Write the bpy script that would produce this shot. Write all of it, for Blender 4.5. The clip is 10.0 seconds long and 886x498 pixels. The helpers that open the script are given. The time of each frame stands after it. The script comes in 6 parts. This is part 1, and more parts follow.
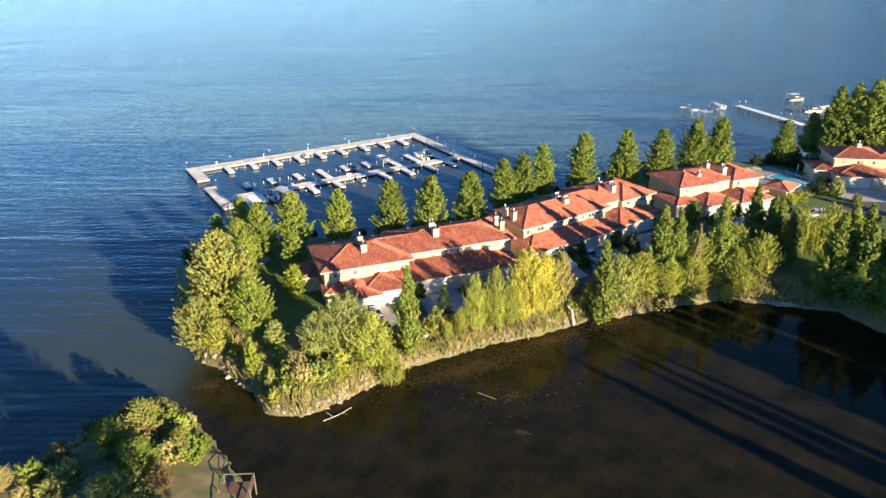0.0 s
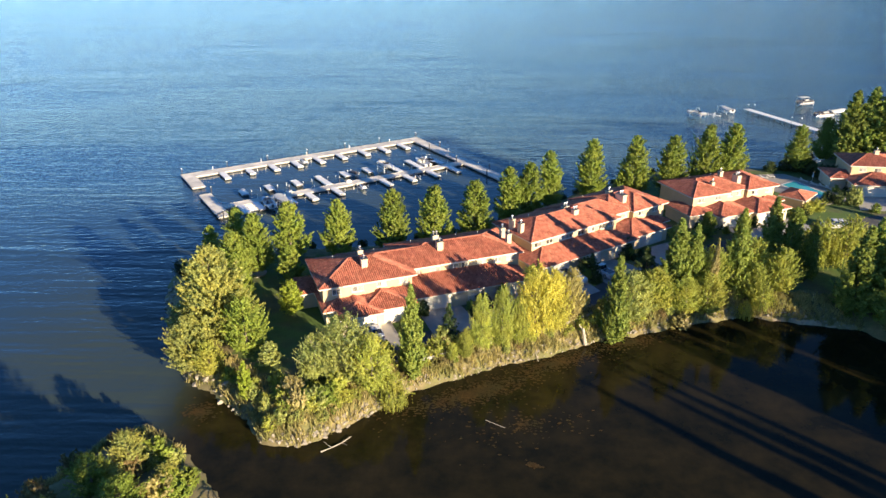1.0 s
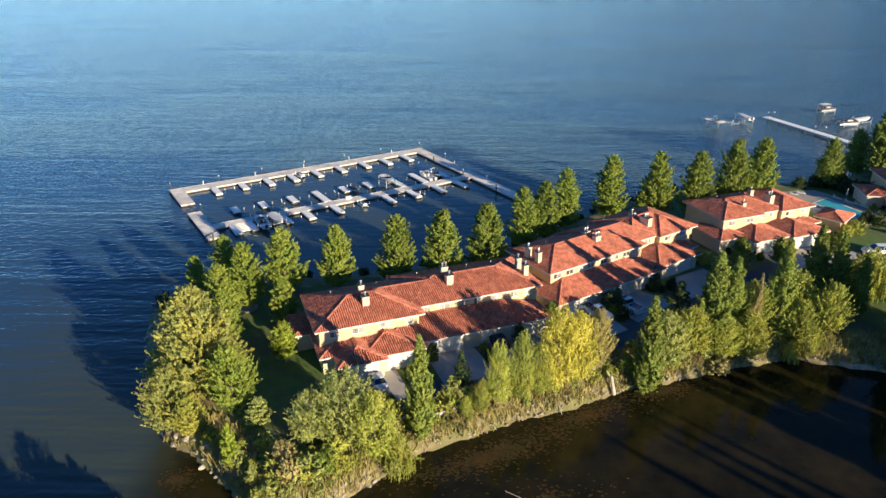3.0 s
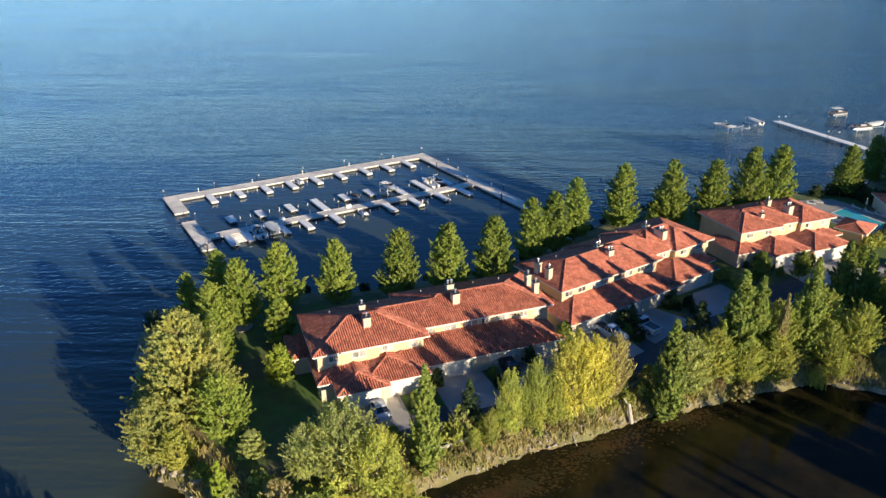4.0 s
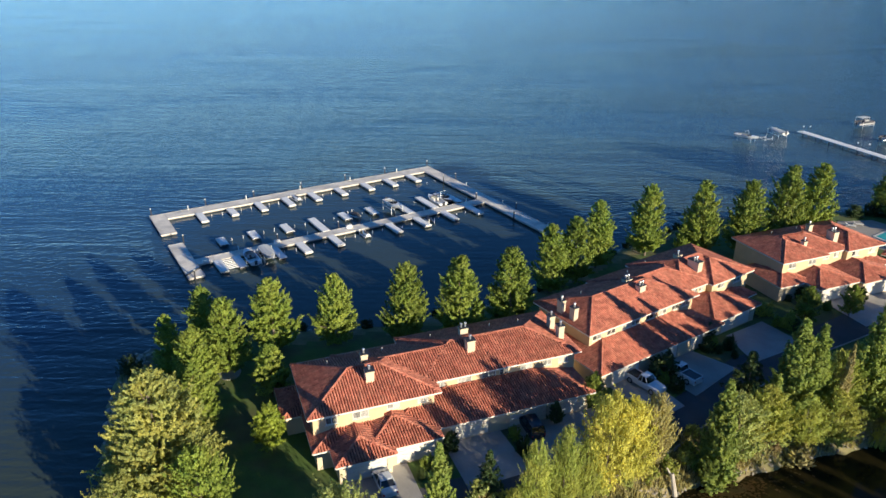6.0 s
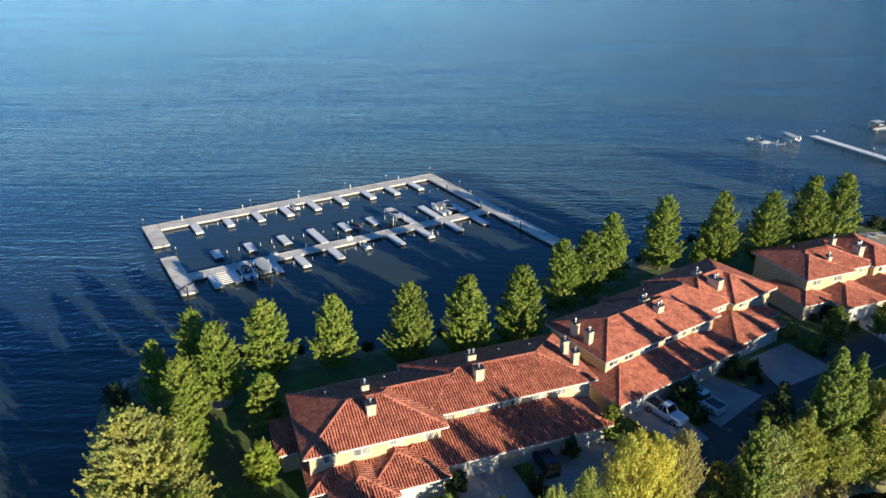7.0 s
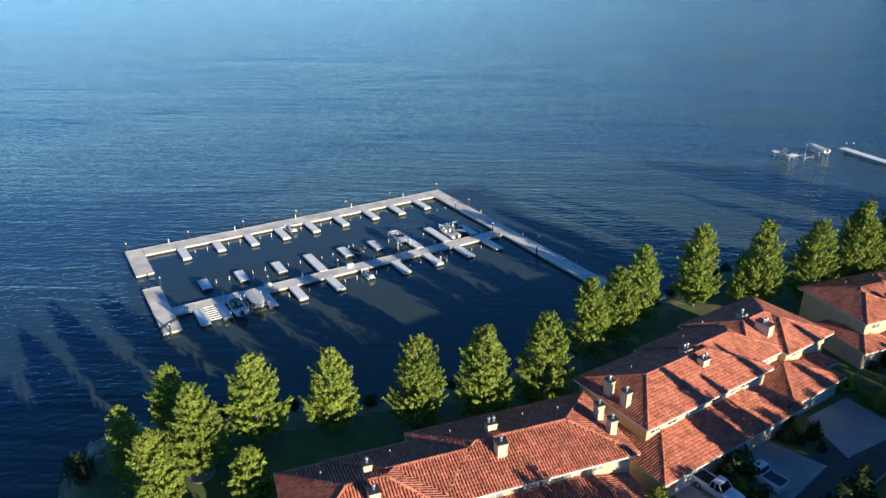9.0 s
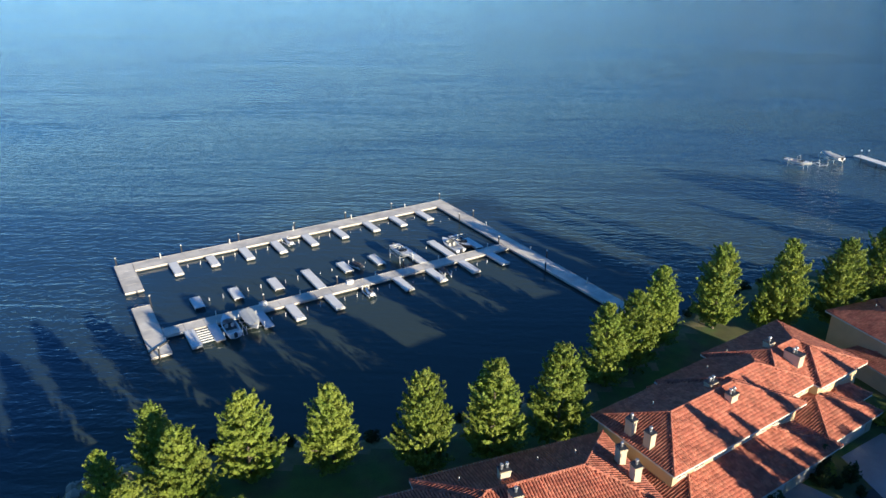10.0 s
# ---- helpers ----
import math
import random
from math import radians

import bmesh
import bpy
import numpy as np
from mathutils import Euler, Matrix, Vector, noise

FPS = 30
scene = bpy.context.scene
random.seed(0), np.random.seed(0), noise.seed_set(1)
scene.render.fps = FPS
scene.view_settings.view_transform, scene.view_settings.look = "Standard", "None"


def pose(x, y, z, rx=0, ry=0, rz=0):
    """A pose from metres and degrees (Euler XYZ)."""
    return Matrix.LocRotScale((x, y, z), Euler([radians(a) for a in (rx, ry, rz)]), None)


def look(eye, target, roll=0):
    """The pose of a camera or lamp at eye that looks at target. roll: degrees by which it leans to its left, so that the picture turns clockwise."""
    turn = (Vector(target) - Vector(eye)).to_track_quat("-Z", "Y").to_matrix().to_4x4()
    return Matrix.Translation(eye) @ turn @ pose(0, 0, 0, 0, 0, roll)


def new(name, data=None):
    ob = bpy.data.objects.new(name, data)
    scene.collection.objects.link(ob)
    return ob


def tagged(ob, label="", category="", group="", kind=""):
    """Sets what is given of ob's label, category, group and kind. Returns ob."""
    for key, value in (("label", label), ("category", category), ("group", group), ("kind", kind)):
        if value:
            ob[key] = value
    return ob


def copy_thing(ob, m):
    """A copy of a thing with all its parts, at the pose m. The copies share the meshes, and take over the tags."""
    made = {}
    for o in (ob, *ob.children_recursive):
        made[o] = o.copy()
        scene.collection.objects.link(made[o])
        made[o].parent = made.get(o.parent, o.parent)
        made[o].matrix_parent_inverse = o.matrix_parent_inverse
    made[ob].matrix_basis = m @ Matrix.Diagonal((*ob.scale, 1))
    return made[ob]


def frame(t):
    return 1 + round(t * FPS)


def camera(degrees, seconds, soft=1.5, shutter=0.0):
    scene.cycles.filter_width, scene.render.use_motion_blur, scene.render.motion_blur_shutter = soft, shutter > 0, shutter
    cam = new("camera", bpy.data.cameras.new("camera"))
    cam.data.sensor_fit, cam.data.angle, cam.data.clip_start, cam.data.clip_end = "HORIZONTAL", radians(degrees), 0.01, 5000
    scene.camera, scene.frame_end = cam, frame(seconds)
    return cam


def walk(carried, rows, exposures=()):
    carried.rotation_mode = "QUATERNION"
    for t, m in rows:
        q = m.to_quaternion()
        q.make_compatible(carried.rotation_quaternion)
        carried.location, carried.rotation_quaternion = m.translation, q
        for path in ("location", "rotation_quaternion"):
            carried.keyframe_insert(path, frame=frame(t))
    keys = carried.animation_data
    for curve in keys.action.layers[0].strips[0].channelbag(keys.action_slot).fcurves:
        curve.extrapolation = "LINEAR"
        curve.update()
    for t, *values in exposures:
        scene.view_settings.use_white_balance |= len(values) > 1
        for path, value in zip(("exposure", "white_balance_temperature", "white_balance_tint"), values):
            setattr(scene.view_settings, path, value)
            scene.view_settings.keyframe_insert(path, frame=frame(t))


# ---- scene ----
cam = camera(64.6, 10.0)
PATH = [
    (0, (1.762, -5.226, 55.348), (1.689, -3.396, 54.544), -0.4),
    (0.5, (1.266, -2.241, 55.32), (1.194, -0.411, 54.515), -0.4),
    (1, (0.827, 0.791, 55.297), (0.754, 2.62, 54.492), -0.3),
    (1.5, (0.324, 3.875, 55.29), (0.252, 5.704, 54.484), -0.3),
    (2, (-0.082, 7.041, 55.381), (-0.155, 8.87, 54.575), -0.3),
    (2.5, (-0.579, 10.146, 55.396), (-0.652, 11.975, 54.589), -0.3),
    (4, (-2.202, 19.398, 55.194), (-2.274, 21.226, 54.387), -0.2),
    (4.5, (-2.668, 22.523, 55.146), (-2.741, 24.352, 54.339), -0.2),
    (5, (-3.247, 25.679, 55.106), (-3.32, 27.508, 54.299), -0.1),
    (5.5, (-3.721, 28.776, 54.999), (-3.795, 30.605, 54.193), -0.1),
    (7, (-5.083, 38.091, 54.787), (-5.16, 39.92, 53.983), -0.2),
    (7.5, (-5.55, 41.204, 54.69), (-5.629, 43.034, 53.886), -0.2),
    (8, (-5.969, 44.374, 54.6), (-6.049, 46.204, 53.797), -0.2),
    (8.5, (-6.401, 47.566, 54.58), (-6.483, 49.396, 53.778), -0.2),
    (9, (-6.988, 50.813, 54.667), (-7.07, 52.643, 53.865), -0.2),
    (9.5, (-7.544, 54.028, 54.765), (-7.626, 55.858, 53.962), -0.1),
    (10, (-8.165, 57.365, 54.879), (-8.245, 59.195, 54.076), -0.1),
]
walk(cam, [(t, look(eye, target, roll)) for t, eye, target, roll in PATH], [(0.0, 1.33, 7350, 10), (1.0, 1.24, 7350, 10), (2.5, 0.97, 7200, 9), (4.5, 0.78, 6700, 8), (7.0, 0.7, 6450, 4), (10.0, 0.84, 6450, 5)])

# ---- world, sun, exposure ----
SUN_AZ, SUN_EL = -45.5, 14.0
world = bpy.data.worlds.new("sky")
scene.world = world
world.use_nodes = True
wn = world.node_tree.nodes
wl = world.node_tree.links
sky = wn.new("ShaderNodeTexSky")
sky.sky_type = "NISHITA"
sky.sun_disc = False
sky.sun_elevation = radians(SUN_EL)
sky.sun_rotation = radians(90.0 - SUN_AZ)
sky.air_density = 0.6
sky.dust_density = 0.0
sky.ozone_density = 4.0
sat = wn.new("ShaderNodeHueSaturation")
sat.inputs["Saturation"].default_value = 1.1
wl.new(sky.outputs[0], sat.inputs["Color"])
tint = wn.new("ShaderNodeMix")
tint.data_type = "RGBA"
tint.blend_type = "MULTIPLY"
tint.inputs["Factor"].default_value = 1.0
tint.inputs["B"].default_value = (0.80, 0.95, 1.07, 1)
wl.new(sat.outputs[0], tint.inputs["A"])
wl.new(tint.outputs["Result"], wn["Background"].inputs[0])
wn["Background"].inputs[1].default_value = 0.105
sun = new("sun", bpy.data.lights.new("sun", "SUN"))
sun.data.energy = 5.0
sun.data.angle = radians(0.6)
sun.data.color = (1.0, 0.86, 0.66)
sd = Vector((math.cos(radians(SUN_EL)) * math.cos(radians(SUN_AZ)), math.cos(radians(SUN_EL)) * math.sin(radians(SUN_AZ)), math.sin(radians(SUN_EL))))
sun.matrix_world = look(sd * 200, (0, 0, 0))

# ---- materials ----
MATS = {}


def mat(name, base, rough=0.7, metal=0.0, vary=0.25, scale=3.0, fine=30.0, bump=0.0, bump_scale=20.0, second=None, second_scale=0.4, per_object=0.0, per_island=0.0, spec=0.5):
    """Principled material with two scales of colour variation and optional bump."""
    if name in MATS:
        return MATS[name]
    m = bpy.data.materials.new(name)
    m.use_nodes = True
    n, l = m.node_tree.nodes, m.node_tree.links
    p = n["Principled BSDF"]
    p.inputs["Roughness"].default_value = rough
    p.inputs["Metallic"].default_value = metal
    p.inputs["Specular IOR Level"].default_value = spec
    geo = n.new("ShaderNodeNewGeometry")
    t1 = n.new("ShaderNodeTexNoise")
    t1.inputs["Scale"].default_value = scale
    t1.inputs["Detail"].default_value = 4
    t2 = n.new("ShaderNodeTexNoise")
    t2.inputs["Scale"].default_value = fine
    t2.inputs["Detail"].default_value = 3
    for t in (t1, t2):
        l.new(geo.outputs["Position"], t.inputs["Vector"])
    avg = n.new("ShaderNodeMath")
    avg.operation = "ADD"
    l.new(t1.outputs["Fac"], avg.inputs[0])
    l.new(t2.outputs["Fac"], avg.inputs[1])
    val = avg.outputs[0]
    extra = []
    if per_object:
        info = n.new("ShaderNodeObjectInfo")
        extra.append((info.outputs["Random"], per_object))
    if per_island:
        extra.append((geo.outputs["Random Per Island"], per_island))
    for out, amount in extra:
        k = n.new("ShaderNodeMath")
        k.operation = "MULTIPLY_ADD"
        l.new(out, k.inputs[0])
        k.inputs[1].default_value = amount
        l.new(val, k.inputs[2])
        off = n.new("ShaderNodeMath")
        off.operation = "SUBTRACT"
        l.new(k.outputs[0], off.inputs[0])
        off.inputs[1].default_value = amount / 2
        val = off.outputs[0]
    rng = n.new("ShaderNodeMapRange")
    rng.inputs["From Min"].default_value = 0.55
    rng.inputs["From Max"].default_value = 1.45
    rng.inputs["To Min"].default_value = 1.0 - vary
    rng.inputs["To Max"].default_value = 1.0 + vary
    l.new(val, rng.inputs["Value"])
    col = n.new("ShaderNodeMix")
    col.data_type = "RGBA"
    col.inputs["A"].default_value = (*base, 1)
    col.inputs["B"].default_value = (*(second or base), 1)
    col.inputs["Factor"].default_value = 0.0
    if second:
        t3 = n.new("ShaderNodeTexNoise")
        t3.inputs["Scale"].default_value = second_scale
        t3.inputs["Detail"].default_value = 5
        l.new(geo.outputs["Position"], t3.inputs["Vector"])
        r3 = n.new("ShaderNodeMapRange")
        r3.inputs["From Min"].default_value = 0.42
        r3.inputs["From Max"].default_value = 0.62
        l.new(t3.outputs["Fac"], r3.inputs["Value"])
        l.new(r3.outputs["Result"], col.inputs["Factor"])
    mul = n.new("ShaderNodeVectorMath")
    mul.operation = "SCALE"
    l.new(col.outputs["Result"], mul.inputs[0])
    l.new(rng.outputs["Result"], mul.inputs["Scale"])
    l.new(mul.outputs["Vector"], p.inputs["Base Color"])
    if bump:
        t4 = n.new("ShaderNodeTexNoise")
        t4.inputs["Scale"].default_value = bump_scale
        t4.inputs["Detail"].default_value = 4
        l.new(geo.outputs["Position"], t4.inputs["Vector"])
        b = n.new("ShaderNodeBump")
        b.inputs["Strength"].default_value = bump
        b.inputs["Distance"].default_value = 0.05
        l.new(t4.outputs["Fac"], b.inputs["Height"])
        l.new(b.outputs["Normal"], p.inputs["Normal"])
    MATS[name] = m
    return m


def leaf_mat(name, base, second, vary=0.45):
    """Leaves: diffuse with light passing through, tint by clump and by tree."""
    m = mat(name, base, rough=0.55, vary=vary, scale=0.5, fine=3.0, second=second, second_scale=0.35, per_island=0.45, per_object=0.3, spec=0.25)
    n, l = m.node_tree.nodes, m.node_tree.links
    if "Translucent BSDF" not in n:
        p = n["Principled BSDF"]
        tr = n.new("ShaderNodeBsdfTranslucent")
        mix = n.new("ShaderNodeMixShader")
        mix.inputs[0].default_value = 0.36
        src = p.inputs["Base Color"].links[0].from_socket
        l.new(src, tr.inputs["Color"])
        l.new(p.outputs[0], mix.inputs[1])
        l.new(tr.outputs[0], mix.inputs[2])
        l.new(mix.outputs[0], n["Material Output"].inputs["Surface"])
    return m


ROOF = mat("terracotta", (0.40, 0.125, 0.08), rough=0.75, vary=0.38, scale=0.6, fine=12, second=(0.45, 0.165, 0.105), second_scale=1.2, per_island=0.6)
ROOF_BED = mat("roof_bed", (0.13, 0.035, 0.025), rough=0.9)
STUCCO = mat("stucco", (0.62, 0.47, 0.29), rough=0.9, vary=0.12, scale=0.8, fine=20, bump=0.2)
STUCCO_PALE = mat("stucco_pale", (0.60, 0.50, 0.36), rough=0.9, vary=0.12, scale=0.8, fine=20, bump=0.2)
WHITE = mat("white_paint", (0.70, 0.67, 0.60), rough=0.5, vary=0.08, scale=2, fine=20)
# pale, uneven base colour stands in for sky reflections and blinds in the panes
GLASS = mat("window_glass", (0.30, 0.30, 0.28), rough=0.08, vary=0.75, per_object=1.2, spec=0.8)
DARK = mat("dark_metal", (0.04, 0.04, 0.045), rough=0.45, vary=0.2)
STEEL = mat("galvanised_steel", (0.55, 0.56, 0.57), rough=0.4, metal=0.8, vary=0.15)
DOCK = mat("dock_deck", (0.80, 0.74, 0.64), rough=0.85, vary=0.22, scale=0.5, fine=9, second=(0.58, 0.54, 0.48), second_scale=0.3, bump=0.15, bump_scale=12)
DOCK_WHITE = mat("dock_white", (0.87, 0.86, 0.82), rough=0.6, vary=0.12, scale=0.8, fine=14)
FLOAT = mat("float_side", (0.09, 0.085, 0.08), rough=0.8)
CONCRETE = mat("concrete", (0.40, 0.38, 0.35), rough=0.9, vary=0.16, scale=0.5, fine=10, second=(0.33, 0.31, 0.28), second_scale=0.22, bump=0.1)
ASPHALT = mat("asphalt", (0.07, 0.07, 0.072), rough=0.9, vary=0.22, scale=0.5, fine=25, second=(0.09, 0.088, 0.085), second_scale=0.2, bump=0.2)
BARK = mat("bark", (0.20, 0.16, 0.12), rough=0.9, vary=0.35, scale=3, fine=25, bump=0.4)
BARK_PALE = mat("pale_bark", (0.42, 0.37, 0.30), rough=0.9, vary=0.35, scale=3, fine=25, bump=0.4)
ROCK = mat("rock", (0.33, 0.29, 0.23), rough=0.9, vary=0.3, scale=1.5, fine=14, per_object=0.5, per_island=0.6, bump=0.4, bump_scale=6)
LEAF_ROW = leaf_mat("leaf_green", (0.225, 0.30, 0.055), (0.29, 0.34, 0.065))
LEAF_POP = leaf_mat("leaf_poplar", (0.24, 0.31, 0.07), (0.30, 0.35, 0.075))
LEAF_MAPLE = leaf_mat("leaf_olive", (0.35, 0.385, 0.12), (0.46, 0.44, 0.11))
LEAF_YEL = leaf_mat("leaf_yellow", (0.66, 0.60, 0.12), (0.54, 0.52, 0.11))
LEAF_YG = leaf_mat("leaf_yellowgreen", (0.38, 0.42, 0.09), (0.48, 0.47, 0.10))
LEAF_OLIVE = leaf_mat("leaf_willow", (0.35, 0.40, 0.09), (0.45, 0.46, 0.10))
LEAF_GREY = leaf_mat("leaf_greygreen", (0.35, 0.40, 0.13), (0.45, 0.47, 0.14))
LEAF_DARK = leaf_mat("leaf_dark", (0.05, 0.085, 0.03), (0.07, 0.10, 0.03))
LEAF_DRY = leaf_mat("leaf_dry", (0.42, 0.36, 0.16), (0.46, 0.41, 0.15))
LEAF_RUST = leaf_mat("leaf_rust", (0.26, 0.19, 0.09), (0.22, 0.20, 0.07))
LEAF_LIME = leaf_mat("leaf_lime", (0.27, 0.34, 0.045), (0.30, 0.36, 0.05))
GRASS_DRY = leaf_mat("dry_grass", (0.40, 0.34, 0.14), (0.28, 0.27, 0.10))


def math_node(n, l, op, a, b=None, c=None):
    k = n.new("ShaderNodeMath")
    k.operation = op
    for i, v in enumerate((a, b, c)):
        if v is None:
            continue
        if isinstance(v, (int, float)):
            k.inputs[i].default_value = v
        else:
            l.new(v, k.inputs[i])
    return k.outputs[0]


def water_mat():
    m = bpy.data.materials.new("water")
    m.use_nodes = True
    n, l = m.node_tree.nodes, m.node_tree.links
    p = n["Principled BSDF"]
    geo = n.new("ShaderNodeNewGeometry")
    sep = n.new("ShaderNodeSeparateXYZ")
    l.new(geo.outputs["Position"], sep.inputs[0])
    x, y = sep.outputs[0], sep.outputs[1]
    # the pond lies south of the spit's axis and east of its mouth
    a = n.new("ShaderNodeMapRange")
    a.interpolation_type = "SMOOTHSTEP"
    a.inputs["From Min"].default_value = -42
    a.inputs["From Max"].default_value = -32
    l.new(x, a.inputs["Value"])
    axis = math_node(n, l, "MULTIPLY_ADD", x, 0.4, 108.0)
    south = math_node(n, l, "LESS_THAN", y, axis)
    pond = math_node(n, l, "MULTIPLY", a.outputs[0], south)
    # colour of the water body
    t = n.new("ShaderNodeTexNoise")
    t.inputs["Scale"].default_value = 0.05
    t.inputs["Detail"].default_value = 5
    l.new(geo.outputs["Position"], t.inputs["Vector"])
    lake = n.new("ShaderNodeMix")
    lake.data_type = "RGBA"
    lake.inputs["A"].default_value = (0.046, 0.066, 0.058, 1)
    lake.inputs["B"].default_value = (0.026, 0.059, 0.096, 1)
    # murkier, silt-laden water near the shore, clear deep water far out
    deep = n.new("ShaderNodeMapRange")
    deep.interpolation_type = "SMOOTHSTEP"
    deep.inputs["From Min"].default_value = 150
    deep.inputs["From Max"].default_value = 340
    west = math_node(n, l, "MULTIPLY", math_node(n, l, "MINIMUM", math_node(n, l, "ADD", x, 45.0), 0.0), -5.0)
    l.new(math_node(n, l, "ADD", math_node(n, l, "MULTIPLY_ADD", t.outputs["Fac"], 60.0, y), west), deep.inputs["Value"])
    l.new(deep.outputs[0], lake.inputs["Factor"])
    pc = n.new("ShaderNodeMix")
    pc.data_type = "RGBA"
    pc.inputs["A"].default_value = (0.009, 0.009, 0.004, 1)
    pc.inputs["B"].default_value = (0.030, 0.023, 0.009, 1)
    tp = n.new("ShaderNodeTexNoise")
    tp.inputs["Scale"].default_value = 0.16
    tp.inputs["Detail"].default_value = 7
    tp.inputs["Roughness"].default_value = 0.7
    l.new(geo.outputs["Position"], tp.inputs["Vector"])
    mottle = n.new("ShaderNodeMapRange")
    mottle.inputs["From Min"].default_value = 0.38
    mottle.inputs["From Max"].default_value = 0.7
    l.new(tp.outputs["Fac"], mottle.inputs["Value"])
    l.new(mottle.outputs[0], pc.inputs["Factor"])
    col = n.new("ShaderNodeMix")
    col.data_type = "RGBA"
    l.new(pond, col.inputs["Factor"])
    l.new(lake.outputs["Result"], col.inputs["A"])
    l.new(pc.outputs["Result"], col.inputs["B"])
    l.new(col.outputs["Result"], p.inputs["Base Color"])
    p.inputs["IOR"].default_value = 1.33
    p.inputs["Roughness"].default_value = 0.08
    l.new(math_node(n, l, "MULTIPLY_ADD", pond, -0.28, 0.5), p.inputs["Specular IOR Level"])
    # wind waves with long crests, smaller ripples across them, and slow gusts that rough up the surface
    def ripple(turn, along, size, detail, warp):
        mp = n.new("ShaderNodeMapping")
        mp.inputs["Rotation"].default_value = (0, 0, radians(turn))
        mp.inputs["Scale"].default_value = (along, 1.0, 1.0)
        l.new(geo.outputs["Position"], mp.inputs["Vector"])
        r = n.new("ShaderNodeTexNoise")
        r.inputs["Scale"].default_value = size
        r.inputs["Detail"].default_value = detail
        r.inputs["Distortion"].default_value = warp
        l.new(mp.outputs[0], r.inputs["Vector"])
        return r.outputs["Fac"]

    gust = n.new("ShaderNodeMapRange")
    gust.inputs["From Min"].default_value = 0.35
    gust.inputs["From Max"].default_value = 0.65
    gust.inputs["To Min"].default_value = 0.65
    gust.inputs["To Max"].default_value = 1.25
    l.new(ripple(-8, 0.3, 0.03, 3, 0.5), gust.inputs["Value"])
    # short chop builds up away from the sheltered shore
    fetch = n.new("ShaderNodeMapRange")
    fetch.interpolation_type = "SMOOTHSTEP"
    fetch.inputs["From Min"].default_value = 70
    fetch.inputs["From Max"].default_value = 230
    fetch.inputs["To Min"].default_value = 0.22
    fetch.inputs["To Max"].default_value = 1.2
    l.new(y, fetch.inputs["Value"])
    chop = math_node(n, l, "MULTIPLY", ripple(-16, 0.5, 0.95, 2, 0.3), 0.31)
    chop = math_node(n, l, "MULTIPLY_ADD", ripple(8, 0.6, 2.2, 2, 0.2), 0.11, chop)
    waves = math_node(n, l, "MULTIPLY", chop, fetch.outputs[0])
    waves = math_node(n, l, "MULTIPLY_ADD", ripple(-8, 0.1, 0.5, 1, 0.25), 0.19, waves)
    waves = math_node(n, l, "MULTIPLY_ADD", ripple(-6, 0.16, 0.2, 1, 0.4), 0.28, waves)
    h = math_node(n, l, "MULTIPLY", waves, gust.outputs[0])
    calm = math_node(n, l, "MULTIPLY_ADD", pond, -0.97, 1.0)
    # still water inside the floating docks
    ca, sa = math.cos(radians(33.63)), math.sin(radians(33.63))
    du = math_node(n, l, "MULTIPLY_ADD", x, ca, math_node(n, l, "MULTIPLY_ADD", y, sa, 73.26 * ca - 170.71 * sa))
    dv = math_node(n, l, "MULTIPLY_ADD", x, -sa, math_node(n, l, "MULTIPLY_ADD", y, ca, -73.26 * sa - 170.71 * ca))
    lee = 1.0
    for src, lo, hi in ((du, -6.0, 8.0), (du, 84.0, 74.0), (dv, 3.0, -5.0)):
        k = n.new("ShaderNodeMapRange")
        k.interpolation_type = "SMOOTHSTEP"
        k.inputs["From Min"].default_value = lo
        k.inputs["From Max"].default_value = hi
        l.new(src, k.inputs["Value"])
        lee = math_node(n, l, "MULTIPLY", k.outputs[0], lee)
    still = math_node(n, l, "MULTIPLY_ADD", lee, -0.75, 1.0)
    h2 = math_node(n, l, "MULTIPLY", math_node(n, l, "MULTIPLY", h, calm), still)
    b = n.new("ShaderNodeBump")
    b.inputs["Strength"].default_value = 1.0
    b.inputs["Distance"].default_value = 1.0
    l.new(h2, b.inputs["Height"])
    l.new(b.outputs["Normal"], p.inputs["Normal"])
    return m


WATER = water_mat()

# ---- building helpers ----


def part(name, bm, material, parent=None, label=""):
    """Links a bmesh as one mesh object, under a parent when given."""
    me = bpy.data.meshes.new(name)
    bm.to_mesh(me)
    bm.free()
    me.materials.append(material)
    ob = new(name, me)
    ob.parent = parent
    if label:
        tagged(ob, label)
    return ob


def mesh_part(name, verts, faces, material, parent=None, label=""):
    me = bpy.data.meshes.new(name)
    me.from_pydata([tuple(v) for v in verts], [], faces)
    me.materials.append(material)
    ob = new(name, me)
    ob.parent = parent
    if label:
        tagged(ob, label)
    return ob


def loose_mesh(name, co, material):
    """A mesh of loose faces from an array (faces, corners, 3)."""
    n, k = co.shape[:2]
    me = bpy.data.meshes.new(name)
    me.vertices.add(n * k)
    me.vertices.foreach_set("co", np.ascontiguousarray(co, dtype=np.float32).ravel())
    me.loops.add(n * k)
    me.loops.foreach_set("vertex_index", np.arange(n * k, dtype=np.int32))
    me.polygons.add(n)
    me.polygons.foreach_set("loop_start", np.arange(0, n * k, k, dtype=np.int32))
    me.update(calc_edges=True)
    me.materials.append(material)
    return me


